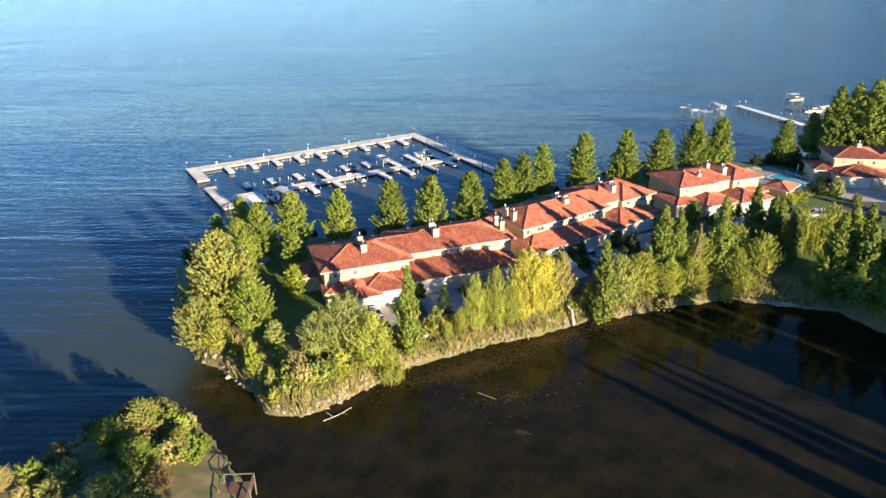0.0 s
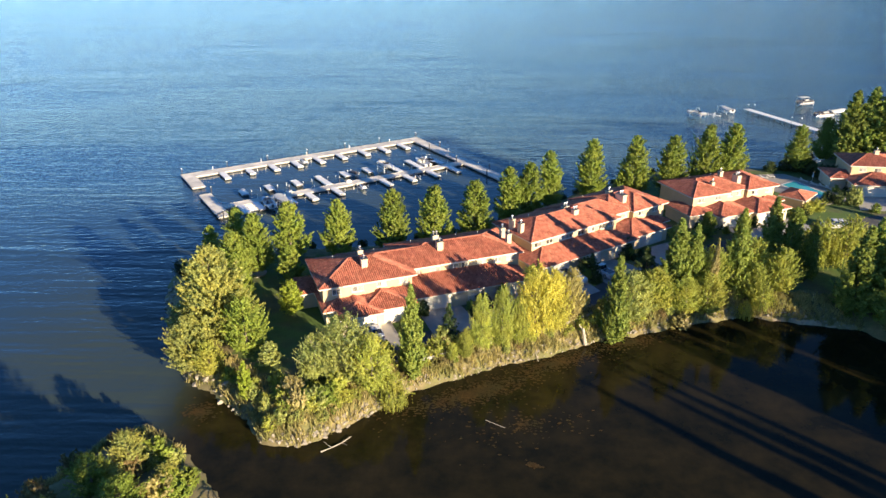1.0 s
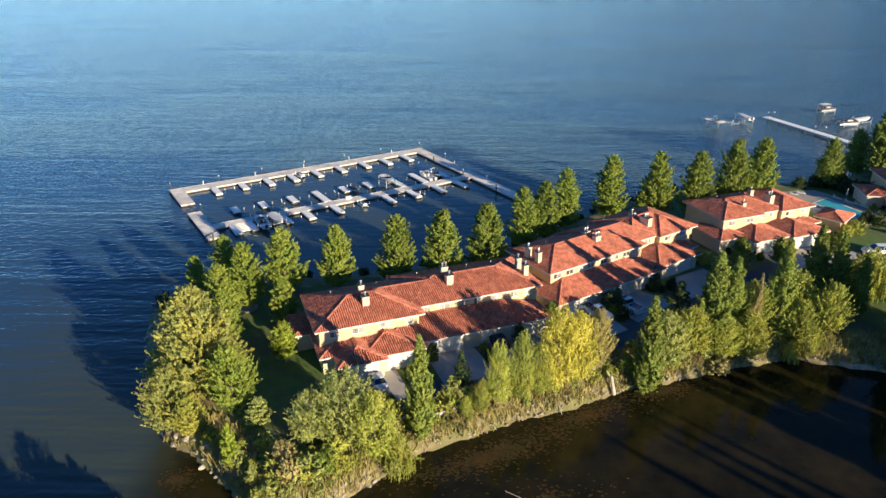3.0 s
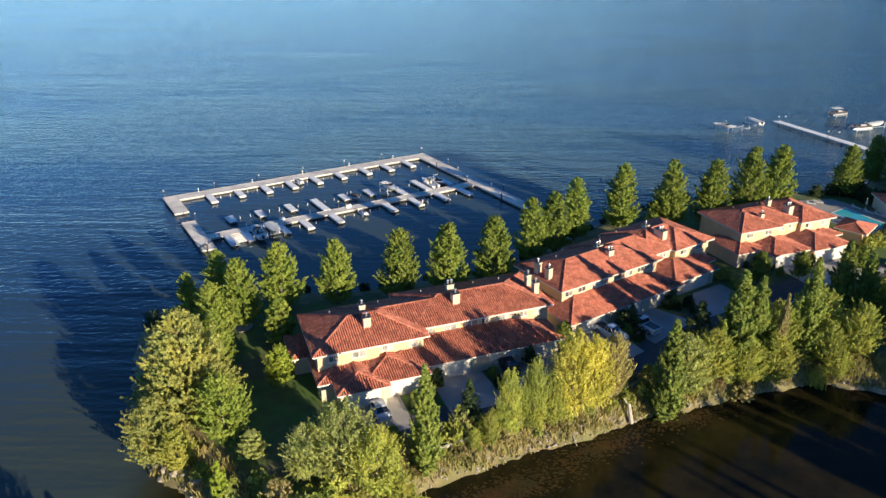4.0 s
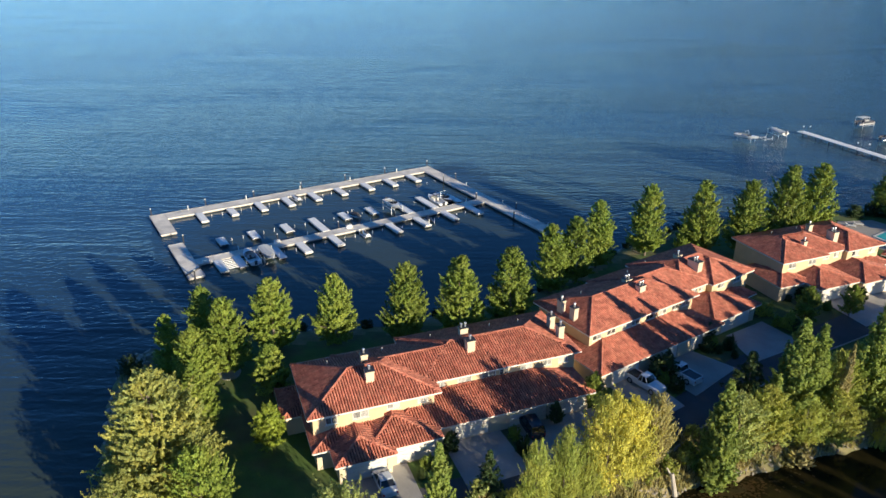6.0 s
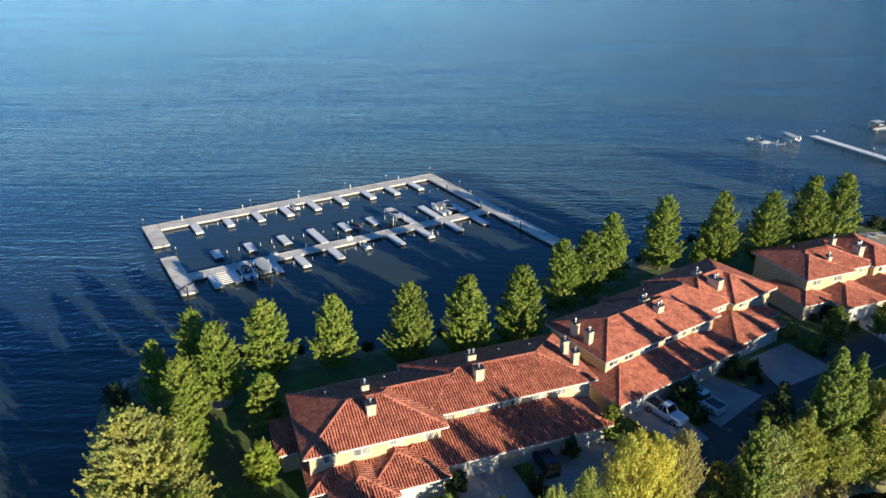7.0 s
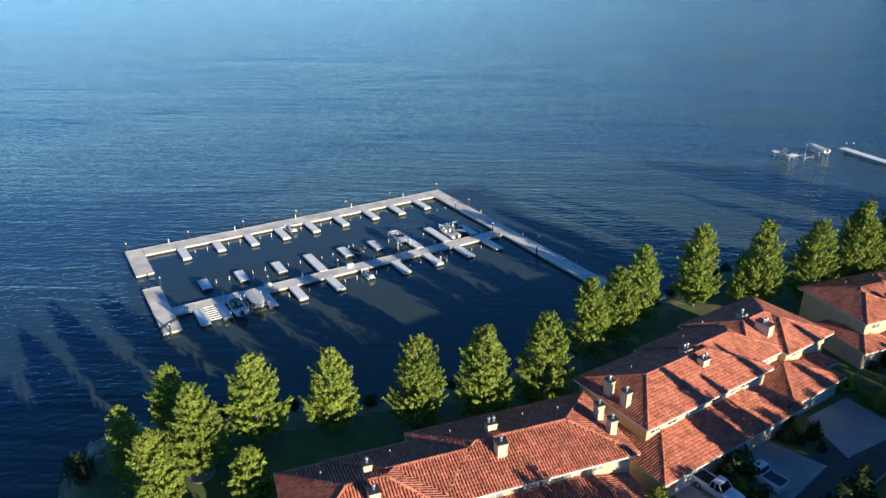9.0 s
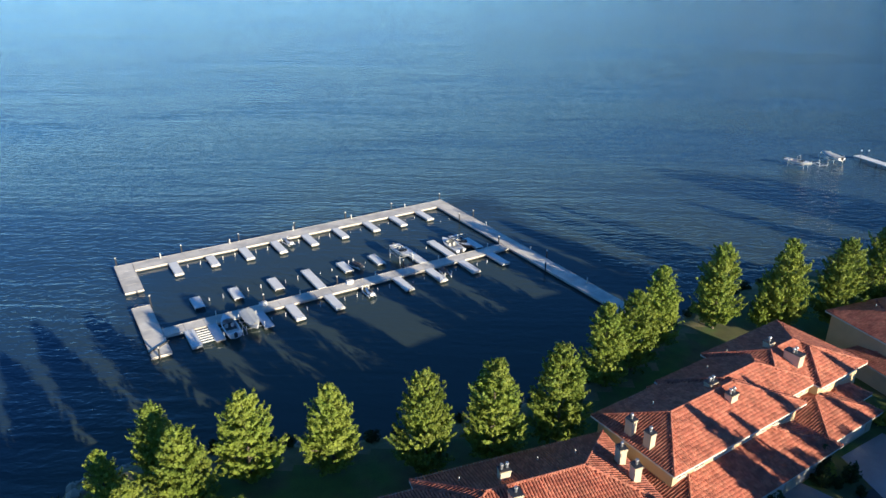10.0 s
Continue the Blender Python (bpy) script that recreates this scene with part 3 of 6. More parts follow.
def house(o, ang, uppers, lowers, wins, garages, chimneys, label, vents=(), walls=None, eave=8.3, low_eave=5.6, base=2.65):
    h = empty("house", pose(o[0], o[1], 0, 0, 0, ang), label, "house", "lakeside villas")
    ins = 0.6
    wall_rects = walls or [(r[0] + ins + 0.02 * i, r[1] - ins - 0.02 * i, r[2] + ins + 0.015 * i, r[3] - ins - 0.015 * i) for i, r in enumerate(uppers)]
    for i, r in enumerate(wall_rects):
        ops = [(a, b, za, zb) for (k, a, b, za, zb) in wins if k == i]
        wall_block(*r, base, eave - 0.1, ops, STUCCO, h)
        for a, b, za, zb in ops:
            window(a, b, za, zb, r[2], h)
    tile_roof(uppers, eave, [], h)
    for i, r in enumerate(lowers):
        q = (r[0] + 0.45 + 0.02 * i, r[1] - 0.45 - 0.02 * i, r[2] + 0.6, r[3] - 0.5 - 0.02 * i)
        ops = [(a, b, base + 0.26, base + 2.36) for (k, a, b) in garages if k == i]
        wall_block(*q, base, low_eave - 0.1, ops, STUCCO_PALE, h)
        for a, b, za, zb in ops:
            garage_door(a, b, za, zb, q[2], h)
    tile_roof(lowers, low_eave, wall_rects, h, 0.21)
    for c in chimneys:
        chimney(*c, h)
    for u, v in vents:
        z = float(np.max([hip_z(r, eave, np.array(u), np.array(v)) for r in uppers]))
        part("vent_pipe", tubes(((u, v, z - 0.1), (u, v, z + 0.45), 0.06, 0.06), seg=8), WHITE, h)
    return h

# ---- the four villas ----
def win_row(k, v0, *us, w=1.6, za=6.85, zb=7.75):
    return [(k, u - w / 2, u + w / 2, za, zb) for u in us]


VILLA = "two-storey cream stucco villa with red tile roofs"
H1O, H1A = (-21.1, 91.96), 22.3
house(H1O, H1A,
      [(0, 15.2, 0, 11.5), (4.9, 26.0, 2.2, 11.7), (13.4, 34.4, 2.1, 13.0)],
      [(1.8, 8.4, -5.2, 6), (0.0, 14.0, -2.2, 6.1), (5.0, 13.9, -4.3, 6.2), (8.0, 33.7, -2.75, 8), (-2.2, 3.0, 4.8, 11.0)],
      [(0, 2.0, 3.3, 6.85, 7.75), (0, 5.0, 6.8, 6.85, 7.75), (1, 9.0, 10.5, 6.85, 7.75), (1, 12.6, 13.9, 6.85, 7.75), (2, 15.4, 16.6, 6.85, 7.75), (2, 18.2, 20.0, 6.85, 7.75), (2, 21.3, 23.1, 6.85, 7.75), (2, 23.6, 24.8, 6.85, 7.75), (2, 26.3, 28.0, 6.85, 7.75), (2, 29.4, 30.6, 6.85, 7.75), (2, 31.6, 32.9, 6.85, 7.75)],
      [(0, 3.0, 7.4), (2, 8.7, 13.1), (3, 15.4, 20.2), (3, 22.8, 27.6), (3, 28.8, 32.8)],
      [(7.8, 3.7, 7.8, 10.7, 0.95, 1.0, 1), (8.1, 7.4, 7.8, 10.6, 0.8, 0.8, 1), (20.9, 5.7, 7.8, 10.8, 1.0, 1.0, 1), (21.3, 9.0, 7.8, 10.6, 1.0, 0.8, 2), (33.1, 7.9, 7.6, 10.6, 0.75, 0.85, 1), (33.1, 5.4, 7.6, 10.5, 0.75, 0.85, 1)],
      VILLA + " on the point", vents=[(4, 9), (11, 10), (17.5, 10.6), (25.6, 10.6), (29.5, 10.2)],
      walls=[(0.6, 8.5, 0.45, 10.9), (8.52, 14.6, 0.85, 10.8), (14.2, 33.8, 2.7, 12.4)])
H2O, H2A = (11.32, 110.73), 35.2
house(H2O, H2A,
      [(0.0, 21.4, -0.3, 11.0), (10.6, 26.6, 1.4, 11.6), (25.6, 35.3, 0.5, 12.0), (19.9, 35.27, 1.6, 12.6)],
      [(-2.2, 21.6, -4.9, 7), (20.6, 31.2, -4.1, 6), (27.5, 33.6, -1.6, 5), (12, 17, 9, 13.8)],
      win_row(0, 0, 2.0, 4.6, 7.4, 9.2, 12.0, 14.6, 17.2, 19.4) + win_row(1, 0, 23.6, 25.0, w=1.1) + win_row(2, 0, 28.4, 32.2),
      [(0, 0.6, 5.4), (0, 8.0, 12.8), (0, 15.4, 20.2), (1, 23.2, 29.6)],
      [(1.0, 3.9, 7.8, 10.4, 0.75, 0.9, 1), (1.0, 6.4, 7.8, 10.4, 0.75, 0.9, 1), (13.4, 3.7, 7.8, 10.4, 1.1, 0.9, 2), (13.6, 6.5, 7.8, 10.2, 1.2, 0.9, 2), (26.3, 4.7, 7.8, 10.6, 1.0, 2.0, 2), (26.3, 8.0, 7.8, 10.4, 1.0, 0.9, 1)],
      VILLA + " mid-row", vents=[(6, 7.9), (17, 9.5), (22, 10.6)])
H3O, H3A = (45.28, 133.77), 23.2
house(H3O, H3A,
      [(0.0, 9.5, 0, 11.6), (0.03, 15.0, 0.75, 11.5), (13.7, 22.0, 0.0, 11.5)],
      [(2.8, 11.5, -5.1, 6), (11.2, 20.0, -5.9, 6.1), (-2.2, 4.6, -2.3, 6.2), (16.5, 22.2, -1.8, 5)],
      win_row(0, 0, 2.6, 6.8) + win_row(1, 0, 10.6, 12.8, w=1.2) + win_row(2, 0, 16.2, 20.0),
      [(0, 4.2, 9.6), (1, 12.4, 18.8)],
      [(7.0, 3.1, 7.8, 10.0, 0.7, 0.7, 1), (13.8, 3.7, 7.8, 10.5, 1.0, 1.5, 2), (13.6, 8.3, 7.8, 10.0, 0.8, 0.8, 1)],
      VILLA + " beside the pool", vents=[(6, 9), (12, 9.5)])
H4O, H4A = (86.9, 156.6), -6.0
house(H4O, H4A,
      [(0, 12.5, 0, 10.4), (10.0, 26.0, 1.0, 12)],
      [(-4.2, 4, -1.0, 7), (-0.8, 12.5, -5.6, 6), (12.0, 25.5, -3.5, 6.5)],
      win_row(0, 0, 3.0, 6.2, 9.6) + win_row(1, 0, 14.0, 19.0),
      [(1, 1.2, 7.2), (2, 14.0, 19.0)],
      [(7.0, 5.2, 7.5, 10.8, 0.9, 0.9, 1)],
      VILLA + " beyond the pool lawn")

# ---- paving ----
G = LAND_Z + 0.05


def drive(name, o, ang, poly, z=G, material=CONCRETE, label="pale concrete driveway", cat="driveway"):
    return slab(name, [rot2(o, ang, u, v) for u, v in poly], z - 0.5, z, material, label, cat, kind="structure")


ROAD = [(-13.4, 81.4), (-5.8, 82.3), (2.2, 86.5), (10.9, 90.5), (17.5, 94.3), (21.6, 98.0), (28.0, 104.1), (37.5, 111.6), (43.1, 115.7), (53.4, 121.7), (68.1, 127.0), (82.8, 132.5), (100.0, 135.0), (130.0, 147.0), (130.0, 153.0), (102.6, 147.0), (81.8, 138.2), (67.8, 132.6), (54.9, 129.0), (43.5, 121.8), (36.8, 117.6), (31.5, 114.5), (21.8, 105.4), (13.4, 99.5), (4.2, 94.6), (-3.9, 90.6), (-12.4, 86.8)]
slab("road", ROAD, G - 0.5, G - 0.02, ASPHALT, "dark asphalt lane along the row of villas", "road", kind="structure")
drive("driveway", H1O, H1A, [(2.2, -10.9), (9.8, -10.2), (9.8, -3.4), (2.2, -4.0)])
drive("driveway", H1O, H1A, [(14.6, -9.9), (22.0, -9.6), (21.6, -2.1), (14.6, -2.1)])
drive("driveway", H1O, H1A, [(23.2, -9.9), (34.0, -10.6), (34.0, -2.1), (22.9, -2.1)])
drive("driveway", H2O, H2A, [(0.2, -12.2), (5.0, -12.2), (6.0, -4.1), (0.2, -4.1)])
drive("driveway", H2O, H2A, [(7.8, -11.6), (17.4, -10.4), (15.9, -4.1), (7.8, -4.1)])
drive("driveway", H2O, H2A, [(20.6, -10.9), (30.8, -11.8), (31.4, -4.6), (23.4, -4.3)])
drive("driveway", H3O, H3A, [(4.5, -12.5), (22.0, -12.5), (21.0, -4.4), (5.0, -3.5)])
drive("driveway", H4O, H4A, [(-2.0, -14.0), (12.0, -14.0), (10.0, -5.0), (0.5, -5.0)])
# kerb along the lane's pond side and the driveway ends
for a, c in zip(ROAD[:11], ROAD[1:12]):
    L = math.hypot(c[0] - a[0], c[1] - a[1])
    k = part("kerb", boxes((0.02, L - 0.02, -0.16, 0.0, -0.35, 0.1), bevel=0.02), CONCRETE)
    k.matrix_basis = pose(a[0], a[1], G, 0, 0, math.degrees(math.atan2(c[1] - a[1], c[0] - a[0])))
    tagged(k, "pale concrete kerb along the lane", "kerb", "lane kerbs", kind="structure")

# ---- marina ----
DO, DA = (-73.26, 170.71), 33.63
DZ = 0.55
DOCK_EDGE = mat("dock_edge", (0.62, 0.57, 0.50), rough=0.8, vary=0.2, scale=0.6, fine=10)


def deck_run(parent, u0, u1, v0, v1, along):
    """A floating walkway: deck planks in bays, white edge boards, dark floats."""
    n = max(1, round(((u1 - u0) if along == "u" else (v1 - v0)) / 3.0))
    for k in range(n):
        if along == "u":
            a, b, c, d = u0 + (u1 - u0) * k / n, u0 + (u1 - u0) * (k + 1) / n, v0, v1
            a, b = a + 0.015, b - 0.015
        else:
            a, b, c, d = u0, u1, v0 + (v1 - v0) * k / n + 0.015, v0 + (v1 - v0) * (k + 1) / n - 0.015
        part("deck_panel", boxes((a, b, c, d, DZ - 0.12, DZ), bevel=0.02), DOCK, parent)
    e = 0.09
    bm = boxes((u0 - e, u1 + e, v0 - e, v0 - 0.005, DZ - 0.3, DZ + 0.03), (u0 - e, u1 + e, v1 + 0.005, v1 + e, DZ - 0.3, DZ + 0.03), (u0 - e, u0 - 0.005, v0, v1, DZ - 0.3, DZ + 0.03), (u1 + 0.005, u1 + e, v0, v1, DZ - 0.3, DZ + 0.03))
    part("edge_board", bm, DOCK_EDGE, parent)
    part("float", boxes((u0 + 0.1, u1 - 0.1, v0 + 0.1, v1 - 0.1, -0.3, DZ - 0.13)), FLOAT, parent)


DM = pose(DO[0], DO[1], 0, 0, 0, DA)
walkway = empty("floating_dock", DM, "weathered pale floating walkway of the marina's breakwater", "dock", "marina walkways")
deck_run(walkway, 3.1, 66.5, -3.4, 0, "u")
deck_run(walkway, 0, 2.9, -12.4, 0, "v")
side = empty("floating_dock", DM, "long pale floating walkway from the shore", "dock", "marina walkways")
deck_run(side, 66.7, 69.7, -62, 0, "v")
inner = empty("floating_dock", DM, "pale floating walkway between the boat slips", "dock", "marina walkways")
deck_run(inner, 2.9, 66.5, -30.6, -28.1, "u")
deck_run(inner, 0.0, 2.7, -35.8, -18.8, "v")

finger = empty("finger_dock", DM @ Matrix.Translation((9.5, -6.4, 0)), "short white finger dock on dark floats", "dock", "finger docks")
part("deck", boxes((-0.72, 0.72, -2.85, 2.8, DZ - 0.05, DZ + 0.06), bevel=0.02), DOCK_WHITE, finger)
part("edge_board", boxes((-0.79, -0.73, -2.9, 2.8, DZ - 0.3, DZ + 0.03), (0.73, 0.79, -2.9, 2.8, DZ - 0.3, DZ + 0.03), (-0.79, 0.79, -2.97, -2.9, DZ - 0.3, DZ + 0.03)), WHITE, finger)
part("float", boxes((-0.6, 0.6, -2.7, -1.6, -0.3, DZ - 0.06)), FLOAT, finger)
part("float", boxes((-0.6, 0.6, 0.8, 2.2, -0.3, DZ - 0.06)), FLOAT, finger)
for s in (-0.5, 0.5):
    part("cleat", boxes((s - 0.16, s + 0.16, -2.3, -2.24, DZ + 0.12, DZ + 0.16), (s - 0.05, s + 0.05, -2.3, -2.24, DZ + 0.06, DZ + 0.12)), STEEL, finger)
for u, q in [(16.1, 0.8), (22.5, 1.0), (28.8, 1.05), (35.3, 1.0), (41.9, 0.95), (48.9, 0.95), (55.1, 1.0), (61.5, 1.0)]:
    copy_thing(finger, DM @ Matrix.Translation((u, -3.5 - 2.87 * q - (0.7 if q < 0.9 else 0), 0)) @ Matrix.Diagonal((1, q, 1, 1)))
for u in (6.3, 22.3, 29.0, 41.9, 48.6, 55.5, 62.0):
    copy_thing(finger, DM @ Matrix.Translation((u, -33.3, 0)) @ Matrix.Diagonal((1, 0.95, 1, 1)))
for u, v, q in [(9.6, -22.0, 0.72), (16.0, -22.0, 0.78), (22.9, -22.0, 0.85), (29.25, -23.7, 1.48), (36.0, -21.9, 0.8), (42.4, -22.0, 0.82), (49.2, -23.8, 1.45), (55.4, -23.8, 1.45), (62.0, -24.8, 0.95)]:
    copy_thing(finger, DM @ Matrix.Translation((u, v, 0)) @ Matrix.Rotation(math.pi, 4, "Z") @ Matrix.Diagonal((1.05, q, 1.0, 1)))

pile = empty("mooring_pile", DM @ Matrix.Translation((0.4, 0.25, 0)), "dark steel mooring pile with a white cap", "pile", "mooring piles")
part("shaft", tubes(((0, 0, -2), (0, 0, 2.0), 0.13, 0.13), seg=10), DARK, pile)
part("cap", tubes(((0, 0, 2.0), (0, 0, 2.25), 0.16, 0.02), seg=10), WHITE, pile)
for u, v in [(12, 0.25), (23, 0.25), (34.5, 0.25), (46, 0.25), (57, 0.25), (69.4, 0.25), (69.95, -13), (66.4, -13), (69.95, -38), (66.4, -42), (2.95, -18.6), (1, -36.1), (19, -27.8), (32, -27.8), (45, -27.8), (66.2, -27.8)]:
    copy_thing(pile, DM @ Matrix.Translation((u, v, 0)))

# ---- trees and shrubs ----
def leaf_quads(rng, boughs, n, size, droop=0.0, stretch=1.7):
    """Leaf sprays set along tapering boughs: an array of pointed blades (n, 3, 3)."""
    p0 = np.array([b[0] for b in boughs], float)
    p1 = np.array([b[1] for b in boughs], float)
    r = np.array([b[2] for b in boughs], float)
    axis = p1 - p0
    ln = np.linalg.norm(axis, axis=1)
    w = (ln + 0.3) * r
    i = rng.choice(len(boughs), n, p=w / w.sum())
    g = 0.12 + 0.9 * rng.random(n) ** 0.75
    d = rng.normal(size=(n, 3))
    d /= np.linalg.norm(d, axis=1)[:, None]
    taper = np.minimum(1.0, 1.25 - g)
    p = p0[i] + axis[i] * g[:, None] + d * (r[i] * taper * (0.35 + 0.65 * rng.random(n)))[:, None]
    out = p * np.array((1, 1, 0.0))
    out /= np.linalg.norm(out, axis=1)[:, None] + 0.4
    nor = 0.55 * d + 0.5 * out + 0.55 * rng.normal(size=(n, 3)) + np.array((0, 0, 0.3))
    nor /= np.linalg.norm(nor, axis=1)[:, None]
    t = axis[i] / (ln[i] + 1e-6)[:, None] + 0.65 * rng.normal(size=(n, 3))
    t[:, 2] -= droop
    t -= nor * (t * nor).sum(1)[:, None]
    t /= np.linalg.norm(t, axis=1)[:, None] + 1e-9
    b = np.cross(nor, t)
    s = size * (0.55 + 0.9 * rng.random(n))[:, None]
    return np.stack([p - t * s * stretch * 0.45 + b * s * 0.5, p + t * s * stretch * 0.55 + nor * s * 0.15, p - t * s * stretch * 0.45 - b * s * 0.5], 1)


def crown_boughs(rng, h0, h1, rad, count, br, rise, hang=0.0):
    """Boughs round a stem with side twigs: rad(f) is the crown's radius at the fraction f of its height, rise how steeply a bough climbs, hang how far strands hang from it."""
    out = []
    for k in range(count):
        f = (k + rng.random()) / count
        R = rad(f) * (0.56 + 0.58 * rng.random())
        a = k * 2.4 + rng.normal() * 0.5
        u = np.array((math.cos(a), math.sin(a), 0.0))
        tip = u * R + np.array((0, 0, h0 + (h1 - h0) * f))
        base = u * R * 0.12 + np.array((0, 0, max(h0 * 0.7, tip[2] - rise * R * (0.7 + 0.6 * rng.random()) - 0.2)))
        s = br * (0.7 + 0.6 * rng.random())
        out.append((base, tip, s))
        side = np.array((-u[1], u[0], 0.0))
        for q in (-1, 1):
            g = 0.4 + 0.35 * rng.random()
            c = base + (tip - base) * g
            e = c + (tip - base) * 0.42 + side * q * R * (0.25 + 0.25 * rng.random()) + np.array((0, 0, rng.normal() * 0.15 * R))
            out.append((c, e, s * 0.75))
        if hang:
            for q in range(6):
                c = base + (tip - base) * (0.45 + 0.6 * rng.random()) + side * rng.normal() * 0.22 * R
                d = hang * (0.6 + 0.6 * rng.random())
                e = c + u * 0.25 + np.array((0, 0, -min(d, max(0.4, c[2] - 0.5))))
                out.append((c + np.array((0, 0, 0.15)), e, s * 0.5))
    return out


def limbs(rng, boughs, top, r0, lean=0.0):
    """Trunk and limbs that run into some of the boughs."""
    bm = bmesh.new()
    k = 5
    last = Vector((0, 0, -0.6))
    for j in range(k):
        nxt = Vector((rng.normal() * 0.06 * top / 8 + lean * (j + 1) / k, rng.normal() * 0.06 * top / 8, top * (j + 1) / k))
        tube(bm, last, nxt, r0 * (1 - 0.85 * j / k), r0 * (1 - 0.85 * (j + 1) / k))
        last = nxt
    idx = rng.choice(len(boughs), min(14, len(boughs)), replace=False)
    for i in idx:
        m, c = Vector(boughs[i][0]), Vector(boughs[i][1])
        z = max(0.12 * top, min(m.z - 0.3 * math.hypot(m.x, m.y) - 0.2, top * 0.8))
        a = Vector((lean * z / top, 0, z))
        w = r0 * 0.4 * (1 - 0.6 * z / top)
        if (m - a).length > 0.05:
            tube(bm, a, m, w, w * 0.6, seg=5)
        tube(bm, m, c, w * 0.6, 0.015, seg=5)
    return bm


KINDS = {
    # name: height, crown base, radius profile, boughs, bough thickness, leaf count, leaf size, trunk radius, droop, rise, hang
    "row": (12.4, 1.4, lambda f: 3.7 * (1 - f) ** 0.5 * min(1, 0.6 + 1.4 * f) + 0.15, 150, 0.46, 18000, 0.185, 0.2, 0.0, 0.95, 0),
    "poplar": (13.5, 0.8, lambda f: 1.75 * min(1.0, 0.62 + 2.0 * f) * (1 - f ** 2.0) + 0.1, 160, 0.34, 15500, 0.165, 0.22, -0.4, 2.4, 0),
    "round": (10.0, 1.2, lambda f: 4.5 * math.sin(math.pi * (0.14 + 0.83 * f)) ** 0.7, 170, 0.44, 17000, 0.18, 0.28, 0.1, 0.9, 0),
    "big": (16.0, 1.2, lambda f: 7.6 * (1 - f) ** 0.55 * min(1, 0.5 + 2.4 * f) + 0.3, 330, 0.52, 58000, 0.19, 0.42, 0.1, 0.85, 0),
    "shrub": (2.6, 0.1, lambda f: 1.6 * math.sin(math.pi * (0.25 + 0.7 * f)) ** 0.6, 34, 0.26, 1700, 0.18, 0.06, -0.3, 1.2, 0),
    "willow": (8.5, 2.6, lambda f: 5.2 * math.sin(math.pi * (0.34 + 0.62 * f)) ** 0.7, 40, 0.4, 17000, 0.17, 0.3, 2.4, 0.5, 4.2),
    "soft": (10.0, 0.8, lambda f: 4.5 * math.sin(math.pi * (0.2 + 0.76 * f)) ** 0.7, 150, 0.46, 21000, 0.15, 0.26, 0.5, 1.2, 0.9),
    "small": (5.6, 1.2, lambda f: 1.9 * (1 - f) ** 0.6 * min(1, 0.6 + 2.4 * f) + 0.15, 60, 0.34, 4600, 0.17, 0.08, 0.0, 0.8, 0),
    "column": (6.5, 0.2, lambda f: 1.2 * (1 - f ** 2) * min(1, 0.6 + 2 * f) + 0.1, 50, 0.3, 3400, 0.18, 0.08, -0.5, 1.8, 0),
    "pine": (7.0, 0.5, lambda f: 2.0 * (1 - f) ** 0.9 + 0.1, 60, 0.34, 4600, 0.17, 0.12, 0.1, 0.15, 0),
}
PROTO = {}


def tree(kind, leafmat, x, y, h=None, w=1.0, label="", category="tree", group="", bark=None, turn=None, z=None, variants=3):
    """Plants a tree of a kind, scaled to the height h; trees of a kind share a few crowns."""
    H, hb, rad, cnt, br, nl, ls, tr, droop, rise, hang = KINDS[kind]
    var = int(abs(x * 7.3 + y * 3.1)) % variants
    key = (kind, leafmat.name, var)
    s = (h or H) / H
    zz = float(ground_z(x, y)) - 0.05 if z is None else z
    m = Matrix.Translation((x, y, zz)) @ Matrix.Rotation(turn if turn is not None else x * 1.7 + y, 4, "Z") @ Matrix.Diagonal((s * w, s * w, s, 1))
    name = "shrub" if kind == "shrub" else "tree"
    if key in PROTO:
        t = copy_thing(PROTO[key], m)
        t.matrix_basis = m
        return tagged(t, label, category, group)
    rng = np.random.default_rng(100 * var + sum(map(ord, kind)))
    boughs = crown_boughs(rng, hb, H, rad, cnt, br, rise, hang)
    t = empty(name, m, label, category, group)
    part("trunk", limbs(rng, boughs, H * 0.86, tr), bark or BARK, t)
    crown = new("crown", loose_mesh("crown", leaf_quads(rng, boughs, nl, ls, droop), leafmat))
    crown.parent = t
    PROTO[key] = t
    return t



GZ = 2.75
ROWL = "conical green shade tree on the lake bank"
for x, y, top in [(-22.5, 116.2, 13.9), (-12.7, 116.5, 15.7), (-5.4, 118.6, 15.7), (1.9, 122.2, 15.7), (8.8, 133.4, 14.8), (13.2, 137.2, 14.6), (17.8, 143.1, 15.4), (27.4, 148.7, 16.3), (36.9, 148.9, 17.0), (45.0, 149.8, 16.9), (53.9, 155.2, 18.0), (60.5, 157.4, 17.8)]:
    tree("row", LEAF_ROW, x, y, top - GZ, 0.95 + 0.05 * math.sin(x), ROWL, group="lakeside tree row")
for x, y, top, w in [(-30.9, 114.6, 14.0, 1.1), (-39.8, 113.1, 13.2, 0.95), (-35.3, 108.8, 13.8, 1.1), (-42.3, 107.4, 12.2, 0.85), (-36.8, 101.7, 13.6, 1.05), (-34.6, 96.4, 12.2, 0.9)]:
    tree("row", LEAF_ROW, x, y, top - GZ, w, "leafy green tree at the point of the spit", group="trees at the point")
tree("willow", LEAF_DARK, -48.0, 107.4, 3.6, 0.75, "dark weeping bush at the shore of the point", group="trees at the point")
tree("small", LEAF_ROW, -28.3, 103.8, 7.6, 1.0, "small green tree on the lawn")
